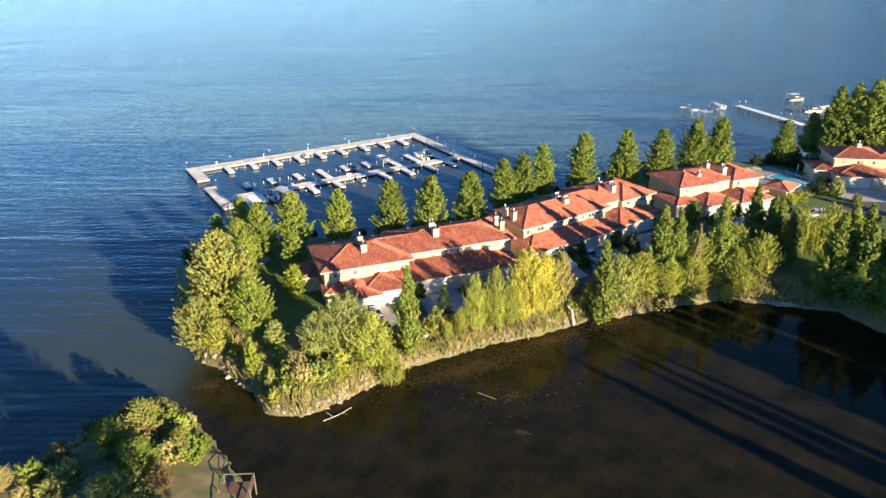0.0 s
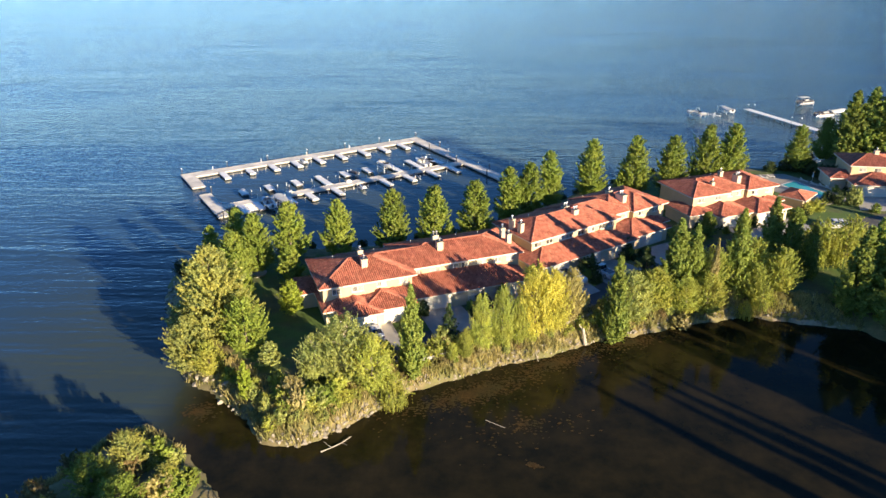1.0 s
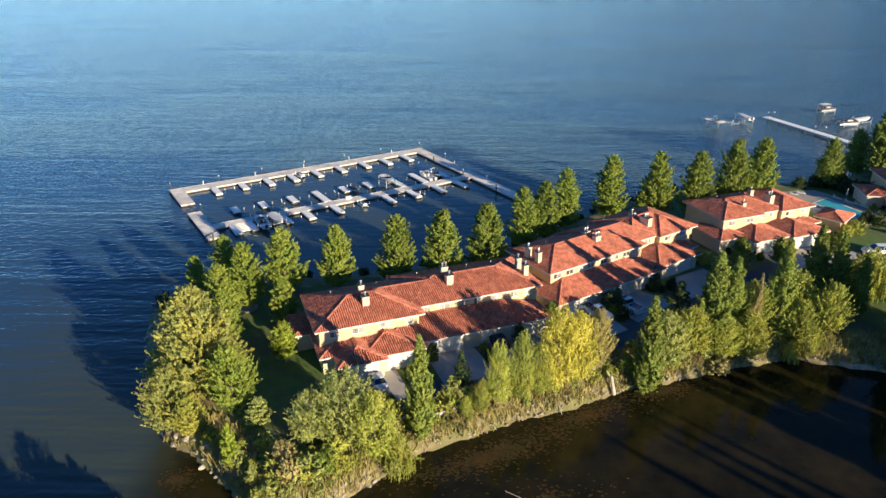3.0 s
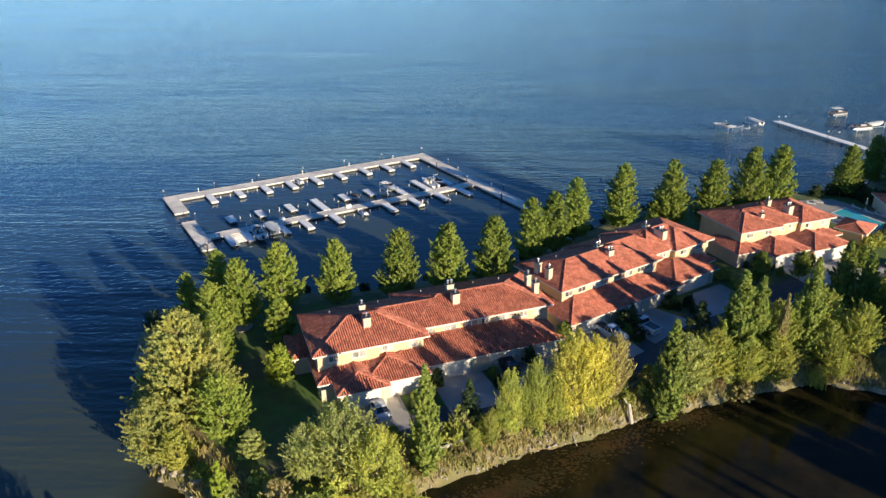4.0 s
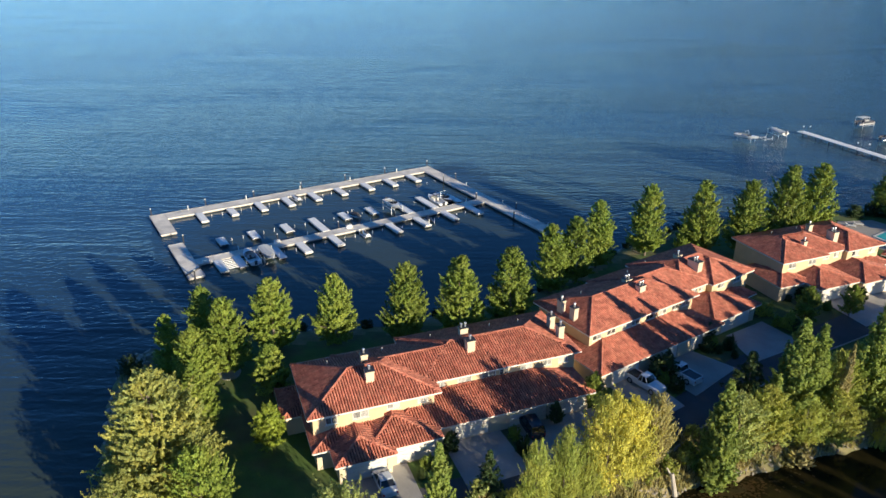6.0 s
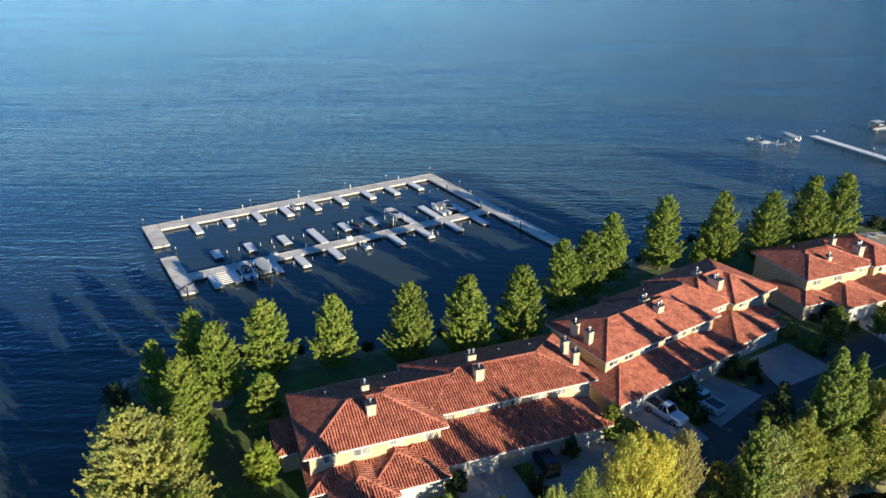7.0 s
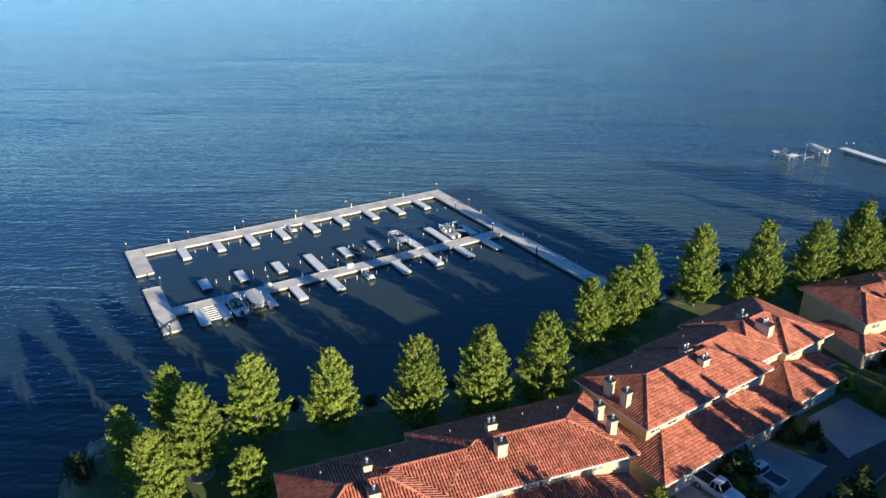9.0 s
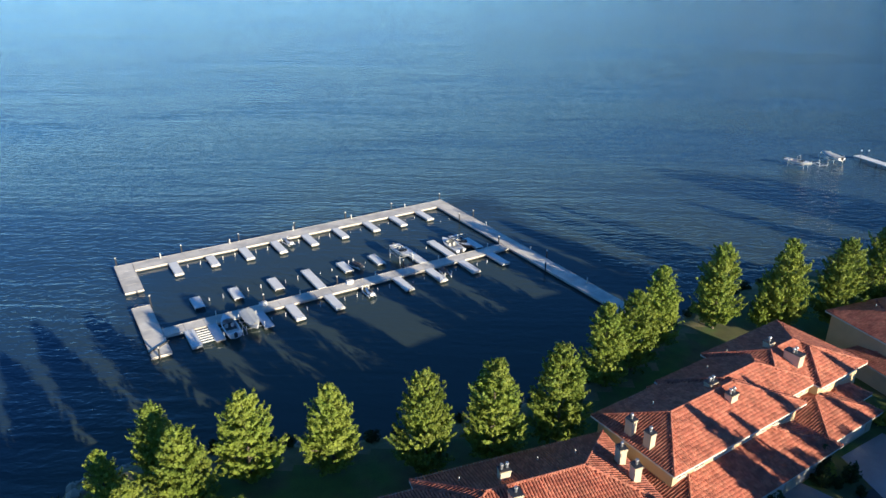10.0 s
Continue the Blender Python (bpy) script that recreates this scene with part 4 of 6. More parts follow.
tree("small", LEAF_LIME, -25.9, 93.6, 6.4, 1.0, "small lime-green tree beside the villa")
tree("small", LEAF_ROW, 33.9, 148.6, 6.5, 0.8, "small green tree behind the villa")
tree("big", LEAF_MAPLE, -35.3, 87.5, 14.4, 0.93, "large spreading silver maple with olive leaves", variants=1)
tree("big", LEAF_MAPLE, -36.7, 93.2, 9.4, 0.72, "spreading silver maple leaning over the lake", variants=1, turn=2.0)
tree("round", LEAF_MAPLE, -37.0, 81.3, 8.5, 0.85, "maple with yellowing lower leaves at the water", turn=1.0)
tree("round", LEAF_YG, -33.8, 79.5, 5.6, 0.75, "low yellow-green tree at the water")
tree("round", LEAF_ROW, -29.6, 83.0, 9.0, 0.72, "upright yellow-green tree on the point", turn=0.4)
tree("column", LEAF_LIME, -27.3, 74.3, 5.6, 1.0, "narrow lime-green sapling on the bank")
tree("small", LEAF_GREY, -25.6, 80.0, 4.0, 1.3, "small grey-green bushy tree")
tree("soft", LEAF_GREY, -15.3, 78.3, 9.2, 0.9, "grey-green willow on the pond bank", bark=BARK_PALE, turn=0.2)
tree("soft", LEAF_GREY, -19.0, 77.8, 6.5, 0.85, "low grey-green willow on the pond bank", bark=BARK_PALE, turn=2.2)
tree("soft", LEAF_YG, -11.5, 77.0, 8.0, 0.85, "yellow-green willow on the pond bank", bark=BARK_PALE)
tree("willow", LEAF_YG, -8.7, 75.9, 5.8, 0.62, "yellow-green willow leaning over the pond", bark=BARK_PALE)
POPL = "tall narrow poplar on the pond bank"
for x, y, top, w in [(-6.5, 80.2, 16.2, 0.95), (22.7, 92.8, 16.4, 1.15), (33.2, 100.9, 16.0, 1.45), (36.3, 102.4, 14.4, 1.3), (43.8, 104.4, 16.6, 1.15), (52.6, 113.4, 15.0, 1.45), (55.4, 112.2, 13.8, 1.3), (57.4, 108.8, 12.4, 1.2)]:
    tree("poplar", LEAF_POP, x, y, top - 1.9, w, POPL, group="poplars on the pond bank")
for x, y, top, w in [(60.4, 98.8, 16.8, 1.6), (63.2, 101.0, 16.2, 1.6), (66.2, 101.8, 16.0, 1.6), (69.4, 99.6, 15.6, 1.6), (63.8, 96.2, 15.6, 1.5), (67.2, 95.0, 15.6, 1.6), (70.5, 90.0, 15.0, 1.6), (72.6, 95.4, 15.6, 1.6)]:
    tree("poplar", LEAF_POP, x, y, top - 1.9, w, "tall poplar in the dark grove beside the pond", group="poplar grove")
tree("poplar", LEAF_DRY, 39.3, 101.3, 11.6, 0.6, "thin half-bare poplar with fading leaves")
for x, y, top, w in [(2.8, 86.2, 10.8, 0.42), (5.7, 87.6, 11.6, 0.4), (0.6, 84.6, 6.4, 0.5), (-1.2, 83.6, 4.6, 0.6), (8.1, 88.9, 9.2, 0.5)]:
    tree("soft", LEAF_OLIVE, x, y, top - 1.7, w, "tall olive-green willow bush on the pond bank", group="willow bushes on the pond bank")
tree("pine", LEAF_DARK, -1.8, 87.3, 6.2, 0.95, "small dark green pine beside the lane")
tree("soft", LEAF_YEL, 10.6, 91.0, 10.8, 0.66, "autumn yellow tree on the pond bank", turn=0.3)
tree("soft", LEAF_YEL, 13.4, 92.1, 9.6, 0.62, "autumn yellow tree on the pond bank", turn=1.4)
tree("round", LEAF_DRY, 16.1, 93.6, 9.6, 0.45, "half-bare tree with dry brown leaves", bark=BARK_PALE)
tree("round", LEAF_GREY, 25.8, 96.0, 9.0, 0.74, "olive-green bush beside the lane", turn=0.9)
tree("round", LEAF_YG, 29.6, 98.2, 7.6, 0.8, "yellow-green bush on the pond bank", turn=0.9)
tree("pine", LEAF_DARK, 29.0, 102.7, 8.6, 1.25, "small dark pine on the verge of the lane")
tree("round", LEAF_YG, 38.2, 99.6, 7.6, 0.8, "yellow-green bush at the water's edge", turn=0.5)
tree("soft", LEAF_YG, 34.6, 99.0, 6.4, 0.8, "light green bush at the water's edge", turn=1.5)
tree("willow", LEAF_YEL, 44.9, 100.5, 3.4, 0.75, "small golden willow at the water's edge")
tree("willow", LEAF_YG, 47.6, 101.4, 4.6, 0.7, "low willow at the water's edge")
for x, y, h, w in [(39.8, 103.4, 8.6, 0.62), (47.4, 106.8, 8.4, 0.7), (51.0, 103.6, 8.2, 0.7), (46.6, 102.8, 7.0, 0.7)]:
    tree("round", LEAF_OLIVE, x, y, h, w, "dense olive-green tree behind the poplars", group="bank trees")
tree("shrub", LEAF_DRY, 33.5, 97.3, 2.6, 1.3, "straw-coloured reed bush at the water's edge", category="shrub")
for x, y, h, w in [(57.5, 112.9, 8.0, 0.66), (61.7, 115.1, 8.8, 0.72), (66.0, 114.5, 7.6, 0.66), (68.7, 117.7, 8.2, 0.66)]:
    tree("willow", LEAF_OLIVE, x, y, h, w, "weeping willow with yellow-green hanging branches", group="weeping willows")
# mostly out of view, added to shade the pond's right bank
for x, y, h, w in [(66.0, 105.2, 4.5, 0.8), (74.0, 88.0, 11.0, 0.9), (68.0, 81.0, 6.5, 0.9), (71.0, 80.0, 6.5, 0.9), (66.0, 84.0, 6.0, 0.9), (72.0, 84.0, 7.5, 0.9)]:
    tree("round", LEAF_DARK, x, y, h, w, "dark leafy tree added beside the grove for shade", group="dark grove")
# garden trees by the villas
for x, y, h, k, lm, lab in [(45.6, 124.9, 6.2, "small", LEAF_ROW, "small leafy tree by the driveway"), (42.2, 122.2, 3.6, "small", LEAF_ROW, "small leafy tree on the lawn strip"), (53.2, 127.0, 5.4, "small", LEAF_ROW, "small leafy tree by the driveway"), (20.9, 113.4, 3.0, "small", LEAF_DARK, "dark shrubby tree between two driveways"), (29.6, 118.6, 3.4, "small", LEAF_DARK, "dark shrubby tree between two driveways"), (11.1, 103.2, 5.0, "small", LEAF_ROW, "leafy garden tree between two villas"), (-5.9, 93.9, 3.2, "small", LEAF_DARK, "dark shrubby tree beside a driveway"), (6.2, 99.4, 3.4, "small", LEAF_DARK, "dark shrubby tree beside a driveway"), (57.0, 131.5, 3.0, "small", LEAF_DARK, "dark round tree by the driveway")]:
    tree(k, lm, x, y, h, 1.0, lab, group="garden trees")
for x, y, h, w, lm, lab in [(80.4, 146.7, 3.0, 0.9, LEAF_DARK, "clipped dark green bush beside the pool"), (78.5, 147.6, 2.6, 0.9, LEAF_DARK, "clipped dark green bush beside the pool"), (83.5, 146.3, 4.2, 0.7, LEAF_GREY, "grey-green garden bush beside the pool"), (74.0, 142.4, 2.6, 1.2, LEAF_YG, "golden-green bush beside the pool"), (71.5, 140.9, 2.2, 1.2, LEAF_YG, "golden-green bush beside the pool"), (40.6, 127.0, 2.4, 1.0, LEAF_YEL, "golden round bush at the villa's corner"), (67.8, 136.5, 1.8, 1.1, LEAF_ROW, "leafy shrub at the villa's corner"), (85.9, 141.6, 2.0, 1.0, LEAF_ROW, "leafy shrub beside the lawn")]:
    tree("shrub", lm, x, y, h, w, lab, "shrub", "garden bushes", variants=2)
tree("small", LEAF_ROW, 65.2, 131.0, 4.6, 1.1, "green garden tree before the villa", group="garden trees")
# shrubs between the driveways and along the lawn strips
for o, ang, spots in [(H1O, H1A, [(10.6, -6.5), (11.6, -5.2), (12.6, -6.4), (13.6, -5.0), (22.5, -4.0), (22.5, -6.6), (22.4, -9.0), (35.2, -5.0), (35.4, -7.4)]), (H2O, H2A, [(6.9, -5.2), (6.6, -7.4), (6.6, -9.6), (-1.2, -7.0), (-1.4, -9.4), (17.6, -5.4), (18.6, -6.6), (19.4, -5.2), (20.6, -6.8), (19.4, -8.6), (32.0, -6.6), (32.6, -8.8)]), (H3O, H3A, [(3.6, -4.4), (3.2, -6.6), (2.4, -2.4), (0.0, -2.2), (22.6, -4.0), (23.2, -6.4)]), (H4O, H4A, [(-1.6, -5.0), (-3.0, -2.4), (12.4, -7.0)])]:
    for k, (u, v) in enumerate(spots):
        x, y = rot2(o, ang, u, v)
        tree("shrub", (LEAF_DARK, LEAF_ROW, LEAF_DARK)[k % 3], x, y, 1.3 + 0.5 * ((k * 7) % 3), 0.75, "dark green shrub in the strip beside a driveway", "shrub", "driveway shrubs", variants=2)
# out-of-view trees added to shade the last villa's front and driveway
for x, y, h in [(104.0, 134.0, 10.0), (110.0, 133.0, 11.0), (97.0, 126.0, 7.0)]:
    tree("row", LEAF_ROW, x, y, h, 1.0, "unseen leafy tree added beside the lane for its shade", group="lane trees")
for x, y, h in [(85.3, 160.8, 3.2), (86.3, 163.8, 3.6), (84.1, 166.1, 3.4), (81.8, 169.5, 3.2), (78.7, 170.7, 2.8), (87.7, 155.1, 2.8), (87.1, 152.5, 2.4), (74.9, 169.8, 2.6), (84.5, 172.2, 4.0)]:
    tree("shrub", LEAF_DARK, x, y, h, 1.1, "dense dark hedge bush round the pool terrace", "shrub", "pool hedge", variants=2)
tree("shrub", LEAF_DARK, 21.4, 110.3, 3.4, 1.1, "large dark shrub between two parked pickups", "shrub", "driveway shrubs", variants=2)
# tall trees by the shore beyond the pool
for x, y, top, w in [(96.2, 177.4, 21.3, 0.9), (100.0, 176.5, 22.3, 0.95), (103.6, 174.6, 23.5, 1.0), (106.1, 179.7, 21.0, 1.0), (109.6, 172.9, 22.0, 1.0), (113.7, 179.1, 20.0, 1.1)]:
    tree("poplar", LEAF_POP, x, y, top - GZ, w * 1.9, "tall olive-green poplar in the shore grove", group="shore grove")
for x, y, top, w in [(94.4, 184.6, 14.6, 1.0), (81.2, 170.6, 14.4, 1.0), (101.1, 184.1, 14.0, 1.0)]:
    tree("row", LEAF_ROW, x, y, top - GZ, w, "conical green tree at the shore", group="shore trees")
# tall unseen trees added on the pond's far bank; their shadows cross the water
for x, y, h, w in [(86.5, 11.0, 22.5, 0.6), (92, 13, 22, 0.5), (93.5, 14.5, 23, 0.5), (88, 23.5, 21, 0.3), (94, 29, 22, 0.9), (86, 40, 19, 0.9), (82, 48, 18, 0.9), (90, 44, 20, 0.9), (79, 57, 17, 1.2), (84, 60, 18, 1.2), (76, 67, 14, 1.2), (78, 77, 12, 1.5), (80, 83, 12, 1.5)]:
    tree("poplar", LEAF_POP, x, y, h, w, "unseen tall poplar added on the pond's far bank for its shadow", group="far bank poplars")


# shrubs along the banks
def along(poly, step, rng):
    for (ax, ay), (bx, by) in zip(poly, poly[1:]):
        n = max(1, int(math.hypot(bx - ax, by - ay) / step))
        nx, ny = -(by - ay), bx - ax
        k = math.hypot(nx, ny)
        for i in range(n):
            t = (i + rng.random()) / n
            yield ax + (bx - ax) * t, ay + (by - ay) * t, nx / k, ny / k


POND_SHORE = SPIT[:18]
LAKE_SHORE = SPIT[31:]
srng = np.random.default_rng(9)
SHRUBS = [(LEAF_GREY, "grey-green shrub on the pond bank"), (LEAF_YG, "yellow-green shrub on the pond bank"), (LEAF_ROW, "leafy green shrub on the pond bank"), (LEAF_DRY, "dry straw-coloured shrub on the pond bank"), (LEAF_RUST, "olive-brown shrub on the pond bank")]
for x, y, nx, ny in along(POND_SHORE, 1.4, srng):
    bare = 47.0 < x < 57.5
    for k in range(0 if bare else 2):
        off = (0.9 + 1.3 * srng.random()) if k == 0 else (2.2 + 3.2 * srng.random())
        j = int(srng.choice(5, p=(0.26, 0.3, 0.26, 0.12, 0.06) if x > -8 else (0.28, 0.38, 0.18, 0.13, 0.03)))
        h = (0.8 + 1.1 * srng.random()) if k == 0 else (1.2 + 1.9 * srng.random())
        tree("shrub", SHRUBS[j][0], x + nx * off, y + ny * off, h, 0.75 + 0.5 * srng.random(), SHRUBS[j][1], "shrub", "pond bank shrubs", variants=2)
for x, y, nx, ny in along(SPIT[42:] + SPIT[:1], 1.3, srng):
    j = int(srng.choice(5, p=(0.28, 0.32, 0.15, 0.17, 0.08)))
    off = 0.8 + 2.5 * srng.random()
    tree("shrub", SHRUBS[j][0], x + nx * off, y + ny * off, 1.0 + 1.2 * srng.random(), 0.9, SHRUBS[j][1].replace("pond", "stony"), "shrub", "stony bank shrubs", variants=2)
for i in range(34):
    x, y = -27 + 13 * srng.random(), 69.5 + 7.5 * srng.random()
    if float(signed_distance(np.array(x), np.array(y), SPIT)) > 1.5:
        j = int(srng.choice(5, p=(0.3, 0.4, 0.14, 0.13, 0.03)))
        tree("shrub", SHRUBS[j][0], x, y, 0.8 + 1.4 * srng.random(), 0.9, SHRUBS[j][1].replace("pond bank", "point"), "shrub", "shrubs on the point", variants=2)
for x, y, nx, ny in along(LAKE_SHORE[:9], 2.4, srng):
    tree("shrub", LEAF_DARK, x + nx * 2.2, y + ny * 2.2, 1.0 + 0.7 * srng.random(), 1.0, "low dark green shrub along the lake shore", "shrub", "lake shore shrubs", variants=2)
# the islet in front
ISL = [(LEAF_MAPLE, "yellow-olive bush on the islet"), (LEAF_ROW, "leafy green bush on the islet"), (LEAF_RUST, "rust-brown bush on the islet"), (LEAF_DRY, "dry pale bush on the islet")]
for x, y, top, w, j in [(-36.0, 60.3, 5.5, 0.9, 0), (-33.6, 53.3, 5.5, 1.1, 1), (-38.0, 56.2, 5.5, 1.1, 1), (-30.6, 57.4, 3.8, 0.9, 0), (-34.7, 48.3, 5.2, 1.0, 0), (-30.2, 50.9, 4.1, 0.9, 2)]:
    tree("round", ISL[j][0], x, y, top - 0.9, w, ISL[j][1].replace("bush", "low tree"), group="islet trees")
for i in range(62):
    x, y = -48 + 26 * srng.random(), 45 + 23 * srng.random()
    d = float(signed_distance(np.array(x), np.array(y), ISLET))
    if d > 0.5 and not (-26 < x and y < 54) and x + 0.75 * y > (-9.0 if y < 55 else -1.0):
        j = int(srng.choice(4, p=(0.35, 0.3, 0.2, 0.15)))
        tree("shrub", ISL[j][0], x, y, 1.4 + 1.4 * srng.random(), 1.1, ISL[j][1], "shrub", "islet bushes", variants=2)
# stands out of view, added to throw the long shadow on the lake
tree("round", LEAF_MAPLE, -15.3, 28.8, 18.4, 0.55, "unseen tall leafy tree on the islet, added for its shadow", turn=0.7)
tree("round", LEAF_DRY, -47.1, 50.5, 3.0, 0.9, "pale dry bush on the islet shore")

# ---- boats ----
HULL_W = mat("gelcoat_white", (0.80, 0.80, 0.78), rough=0.3, vary=0.05, scale=1, fine=8)
HULL_D = mat("gelcoat_dark", (0.06, 0.06, 0.07), rough=0.3, vary=0.1, scale=1, fine=8)
SEAT = mat("boat_vinyl", (0.55, 0.53, 0.49), rough=0.6, vary=0.12)
SEAT_D = mat("boat_vinyl_dark", (0.09, 0.08, 0.08), rough=0.6, vary=0.15)
COVER = mat("canvas_cover", (0.62, 0.62, 0.58), rough=0.9, vary=0.1, scale=2, fine=15)
RED = mat("tail_lamp_red", (0.45, 0.03, 0.02), rough=0.3, vary=0.05)
TYRE = mat("tyre_rubber", (0.03, 0.03, 0.03), rough=0.9, vary=0.15)
CARW = mat("car_paint_white", (0.80, 0.80, 0.80), rough=0.22, vary=0.03, scale=1, fine=5)
CARD = mat("car_paint_dark", (0.03, 0.035, 0.045), rough=0.2, vary=0.05, scale=1, fine=5)
CARS = mat("car_paint_silver", (0.62, 0.64, 0.66), rough=0.25, vary=0.03, scale=1, fine=5)
CARGLASS = mat("car_glass", (0.015, 0.017, 0.02), rough=0.05, vary=0.05, spec=0.8)
LAMPG = mat("lamp_glass", (0.75, 0.75, 0.72), rough=0.15, vary=0.05)


def loft(stations, close=True):
    """A skin over cross-sections given as equal lists of points."""
    bm = bmesh.new()
    rings = [[bm.verts.new(p) for p in s] for s in stations]
    for a, b in zip(rings, rings[1:]):
        for i in range(len(a) - 1):
            bm.faces.new((a[i], a[i + 1], b[i + 1], b[i]))
    if close:
        for r in (rings[0], rings[-1]):
            try:
                bm.faces.new(r)
            except ValueError:
                pass
    bmesh.ops.remove_doubles(bm, verts=bm.verts, dist=0.002)
    bmesh.ops.recalc_face_normals(bm, faces=bm.faces)
    return bm


def motor_boat(m, length, hull, seats, label, covered=False, tower=False, z=0.0):
    """A runabout, bow to +y: hull, deck, cockpit, seats, windscreen, engine."""
    b = empty("motor_boat", m, label, "boat", "moored boats")
    L, B = length, length * 0.36
    st = []
    for k in range(9):
        f = k / 8
        w = B / 2 * (1 - max(0, (f - 0.45) / 0.55) ** 2.2) * (0.92 + 0.08 * min(1, f * 4))
        w = max(w, 0.03)
        sh = z + 0.75 + 0.25 * f ** 2
        keel = z - 0.05 + 0.55 * max(0, (f - 0.6) / 0.4) ** 2
        y = -L / 2 + L * f
        st.append([(-w, y, sh), (-w * 0.93, y, sh - 0.25), (-w * 0.75, y, keel + 0.18), (0, y, keel), (w * 0.75, y, keel + 0.18), (w * 0.93, y, sh - 0.25), (w, y, sh)])
    part("hull", loft(st), hull, b)
    # deck round the cockpit
    verts, faces = [], []
    for k, s in enumerate(st):
        w, y, sh = s[-1]
        iw = w - 0.22 if 0 < k < 6 else 0.0
        verts += [(-w * 0.985, y, sh + 0.01), (-max(iw, 0), y, sh + 0.05), (max(iw, 0), y, sh + 0.05), (w * 0.985, y, sh + 0.01)]
    for k in range(8):
        a, c = 4 * k, 4 * k + 4
        faces.append((a, a + 1, c + 1, c))
        faces.append((a + 2, a + 3, c + 3, c + 2))
    part("deck", boxes((-B * 0.3, B * 0.3, -L / 2 + 0.05, -L / 2 + L * 0.11, z + 0.72, z + 0.8), bevel=0.02), HULL_W, b)
    mesh_part("gunwale", verts, faces, HULL_W, b)
    if covered:
        cov = []
        for k, s in enumerate(st[:8]):
            w, y, sh = s[-1]
            cov.append([(-w, y, sh + 0.02), (-w * 0.6, y, sh + 0.2), (0, y, sh + 0.32), (w * 0.6, y, sh + 0.2), (w, y, sh + 0.02)])
        part("cover", loft(cov, False), COVER, b, "taut pale canvas cover")
    else:
        part("cockpit_floor", boxes((-B * 0.38, B * 0.38, -L * 0.42, L * 0.2, z + 0.3, z + 0.34)), seats, b)
        for x in (-B * 0.2, B * 0.2):
            part("seat", boxes((x - 0.25, x + 0.25, -0.1, 0.4, z + 0.34, z + 0.72), (x - 0.25, x + 0.25, -0.2, -0.1, z + 0.34, z + 1.05), bevel=0.04), SEAT, b)
        part("rear_bench", boxes((-B * 0.36, B * 0.36, -L * 0.36, -L * 0.26, z + 0.34, z + 0.75), bevel=0.04), SEAT, b)
        part("windscreen", loft([[(-B * 0.4, L * 0.12, z + 0.82), (-B * 0.3, L * 0.2, z + 0.85), (0, L * 0.24, z + 0.87), (B * 0.3, L * 0.2, z + 0.85), (B * 0.4, L * 0.12, z + 0.82)], [(-B * 0.37, L * 0.06, z + 1.22), (-B * 0.27, L * 0.13, z + 1.25), (0, L * 0.16, z + 1.27), (B * 0.27, L * 0.13, z + 1.25), (B * 0.37, L * 0.06, z + 1.22)]], False), CARGLASS, b)
    part("engine", boxes((-0.24, 0.24, -L / 2 - 0.42, -L / 2 - 0.02, z + 0.25, z + 1.05), bevel=0.06), HULL_D, b)
    if tower:
        t = 0.04
        part("tower", tubes(((-B * 0.44, 0.1, z + 0.85), (-B * 0.36, -0.2, z + 2.1), t, t), ((B * 0.44, 0.1, z + 0.85), (B * 0.36, -0.2, z + 2.1), t, t), ((-B * 0.36, -0.2, z + 2.1), (B * 0.36, -0.2, z + 2.1), t, t)), STEEL, b)
    return b


def pontoon_boat(m, length, label, canopy, z=0.0, rail=HULL_D):
    """A pontoon boat: two tubes, deck, rails, benches and an optional canopy."""
    b = empty("pontoon_boat", m, label, "boat", "moored boats")
    L, B = length, 2.5
    for x in (-0.85, 0.85):
        part("pontoon", tubes(((x, -L / 2, z + 0.25), (x, L / 2 - 0.7, z + 0.25), 0.3, 0.3), ((x, L / 2 - 0.7, z + 0.25), (x, L / 2, z + 0.4), 0.3, 0.06), seg=12), STEEL, b)
    part("deck", boxes((-B / 2, B / 2, -L / 2 + 0.2, L / 2 - 0.5, z + 0.58, z + 0.66), bevel=0.01), SEAT, b)
    for x0, x1, y0, y1 in ((-B / 2, -B / 2 + 0.05, -L / 2 + 0.5, L / 2 - 0.7), (B / 2 - 0.05, B / 2, -L / 2 + 0.5, L / 2 - 0.7), (-B / 2 + 0.06, B / 2 - 0.06, L / 2 - 0.75, L / 2 - 0.7)):
        part("fence", boxes((x0, x1, y0, y1, z + 0.66, z + 1.2), bevel=0.01), rail, b)
    for x in (-0.85, 0.85):
        part("bench", boxes((x - 0.32, x + 0.32, 0.1, L / 2 - 0.9, z + 0.66, z + 1.1), bevel=0.05), SEAT, b)
    part("console", boxes((-0.35, 0.35, -0.9, -0.4, z + 0.66, z + 1.5), bevel=0.05), HULL_D, b)
    if canopy:
        c = part("canopy", boxes((-1.2, 1.2, -L / 2 + 0.5, 0.6, z + 2.4, z + 2.46), bevel=0.02), canopy, b)
        for x in (-1.1, 1.1):
            for y in (-L / 2 + 0.6, 0.5):
                part("canopy_pole", tubes(((x, y, z + 1.3), (x, y, z + 2.4), 0.03, 0.03), seg=6), STEEL, c)
    part("engine", boxes((-0.22, 0.22, -L / 2 - 0.25, -L / 2 + 0.15, z + 0.3, z + 1.15), bevel=0.06), HULL_D, b)
    return b


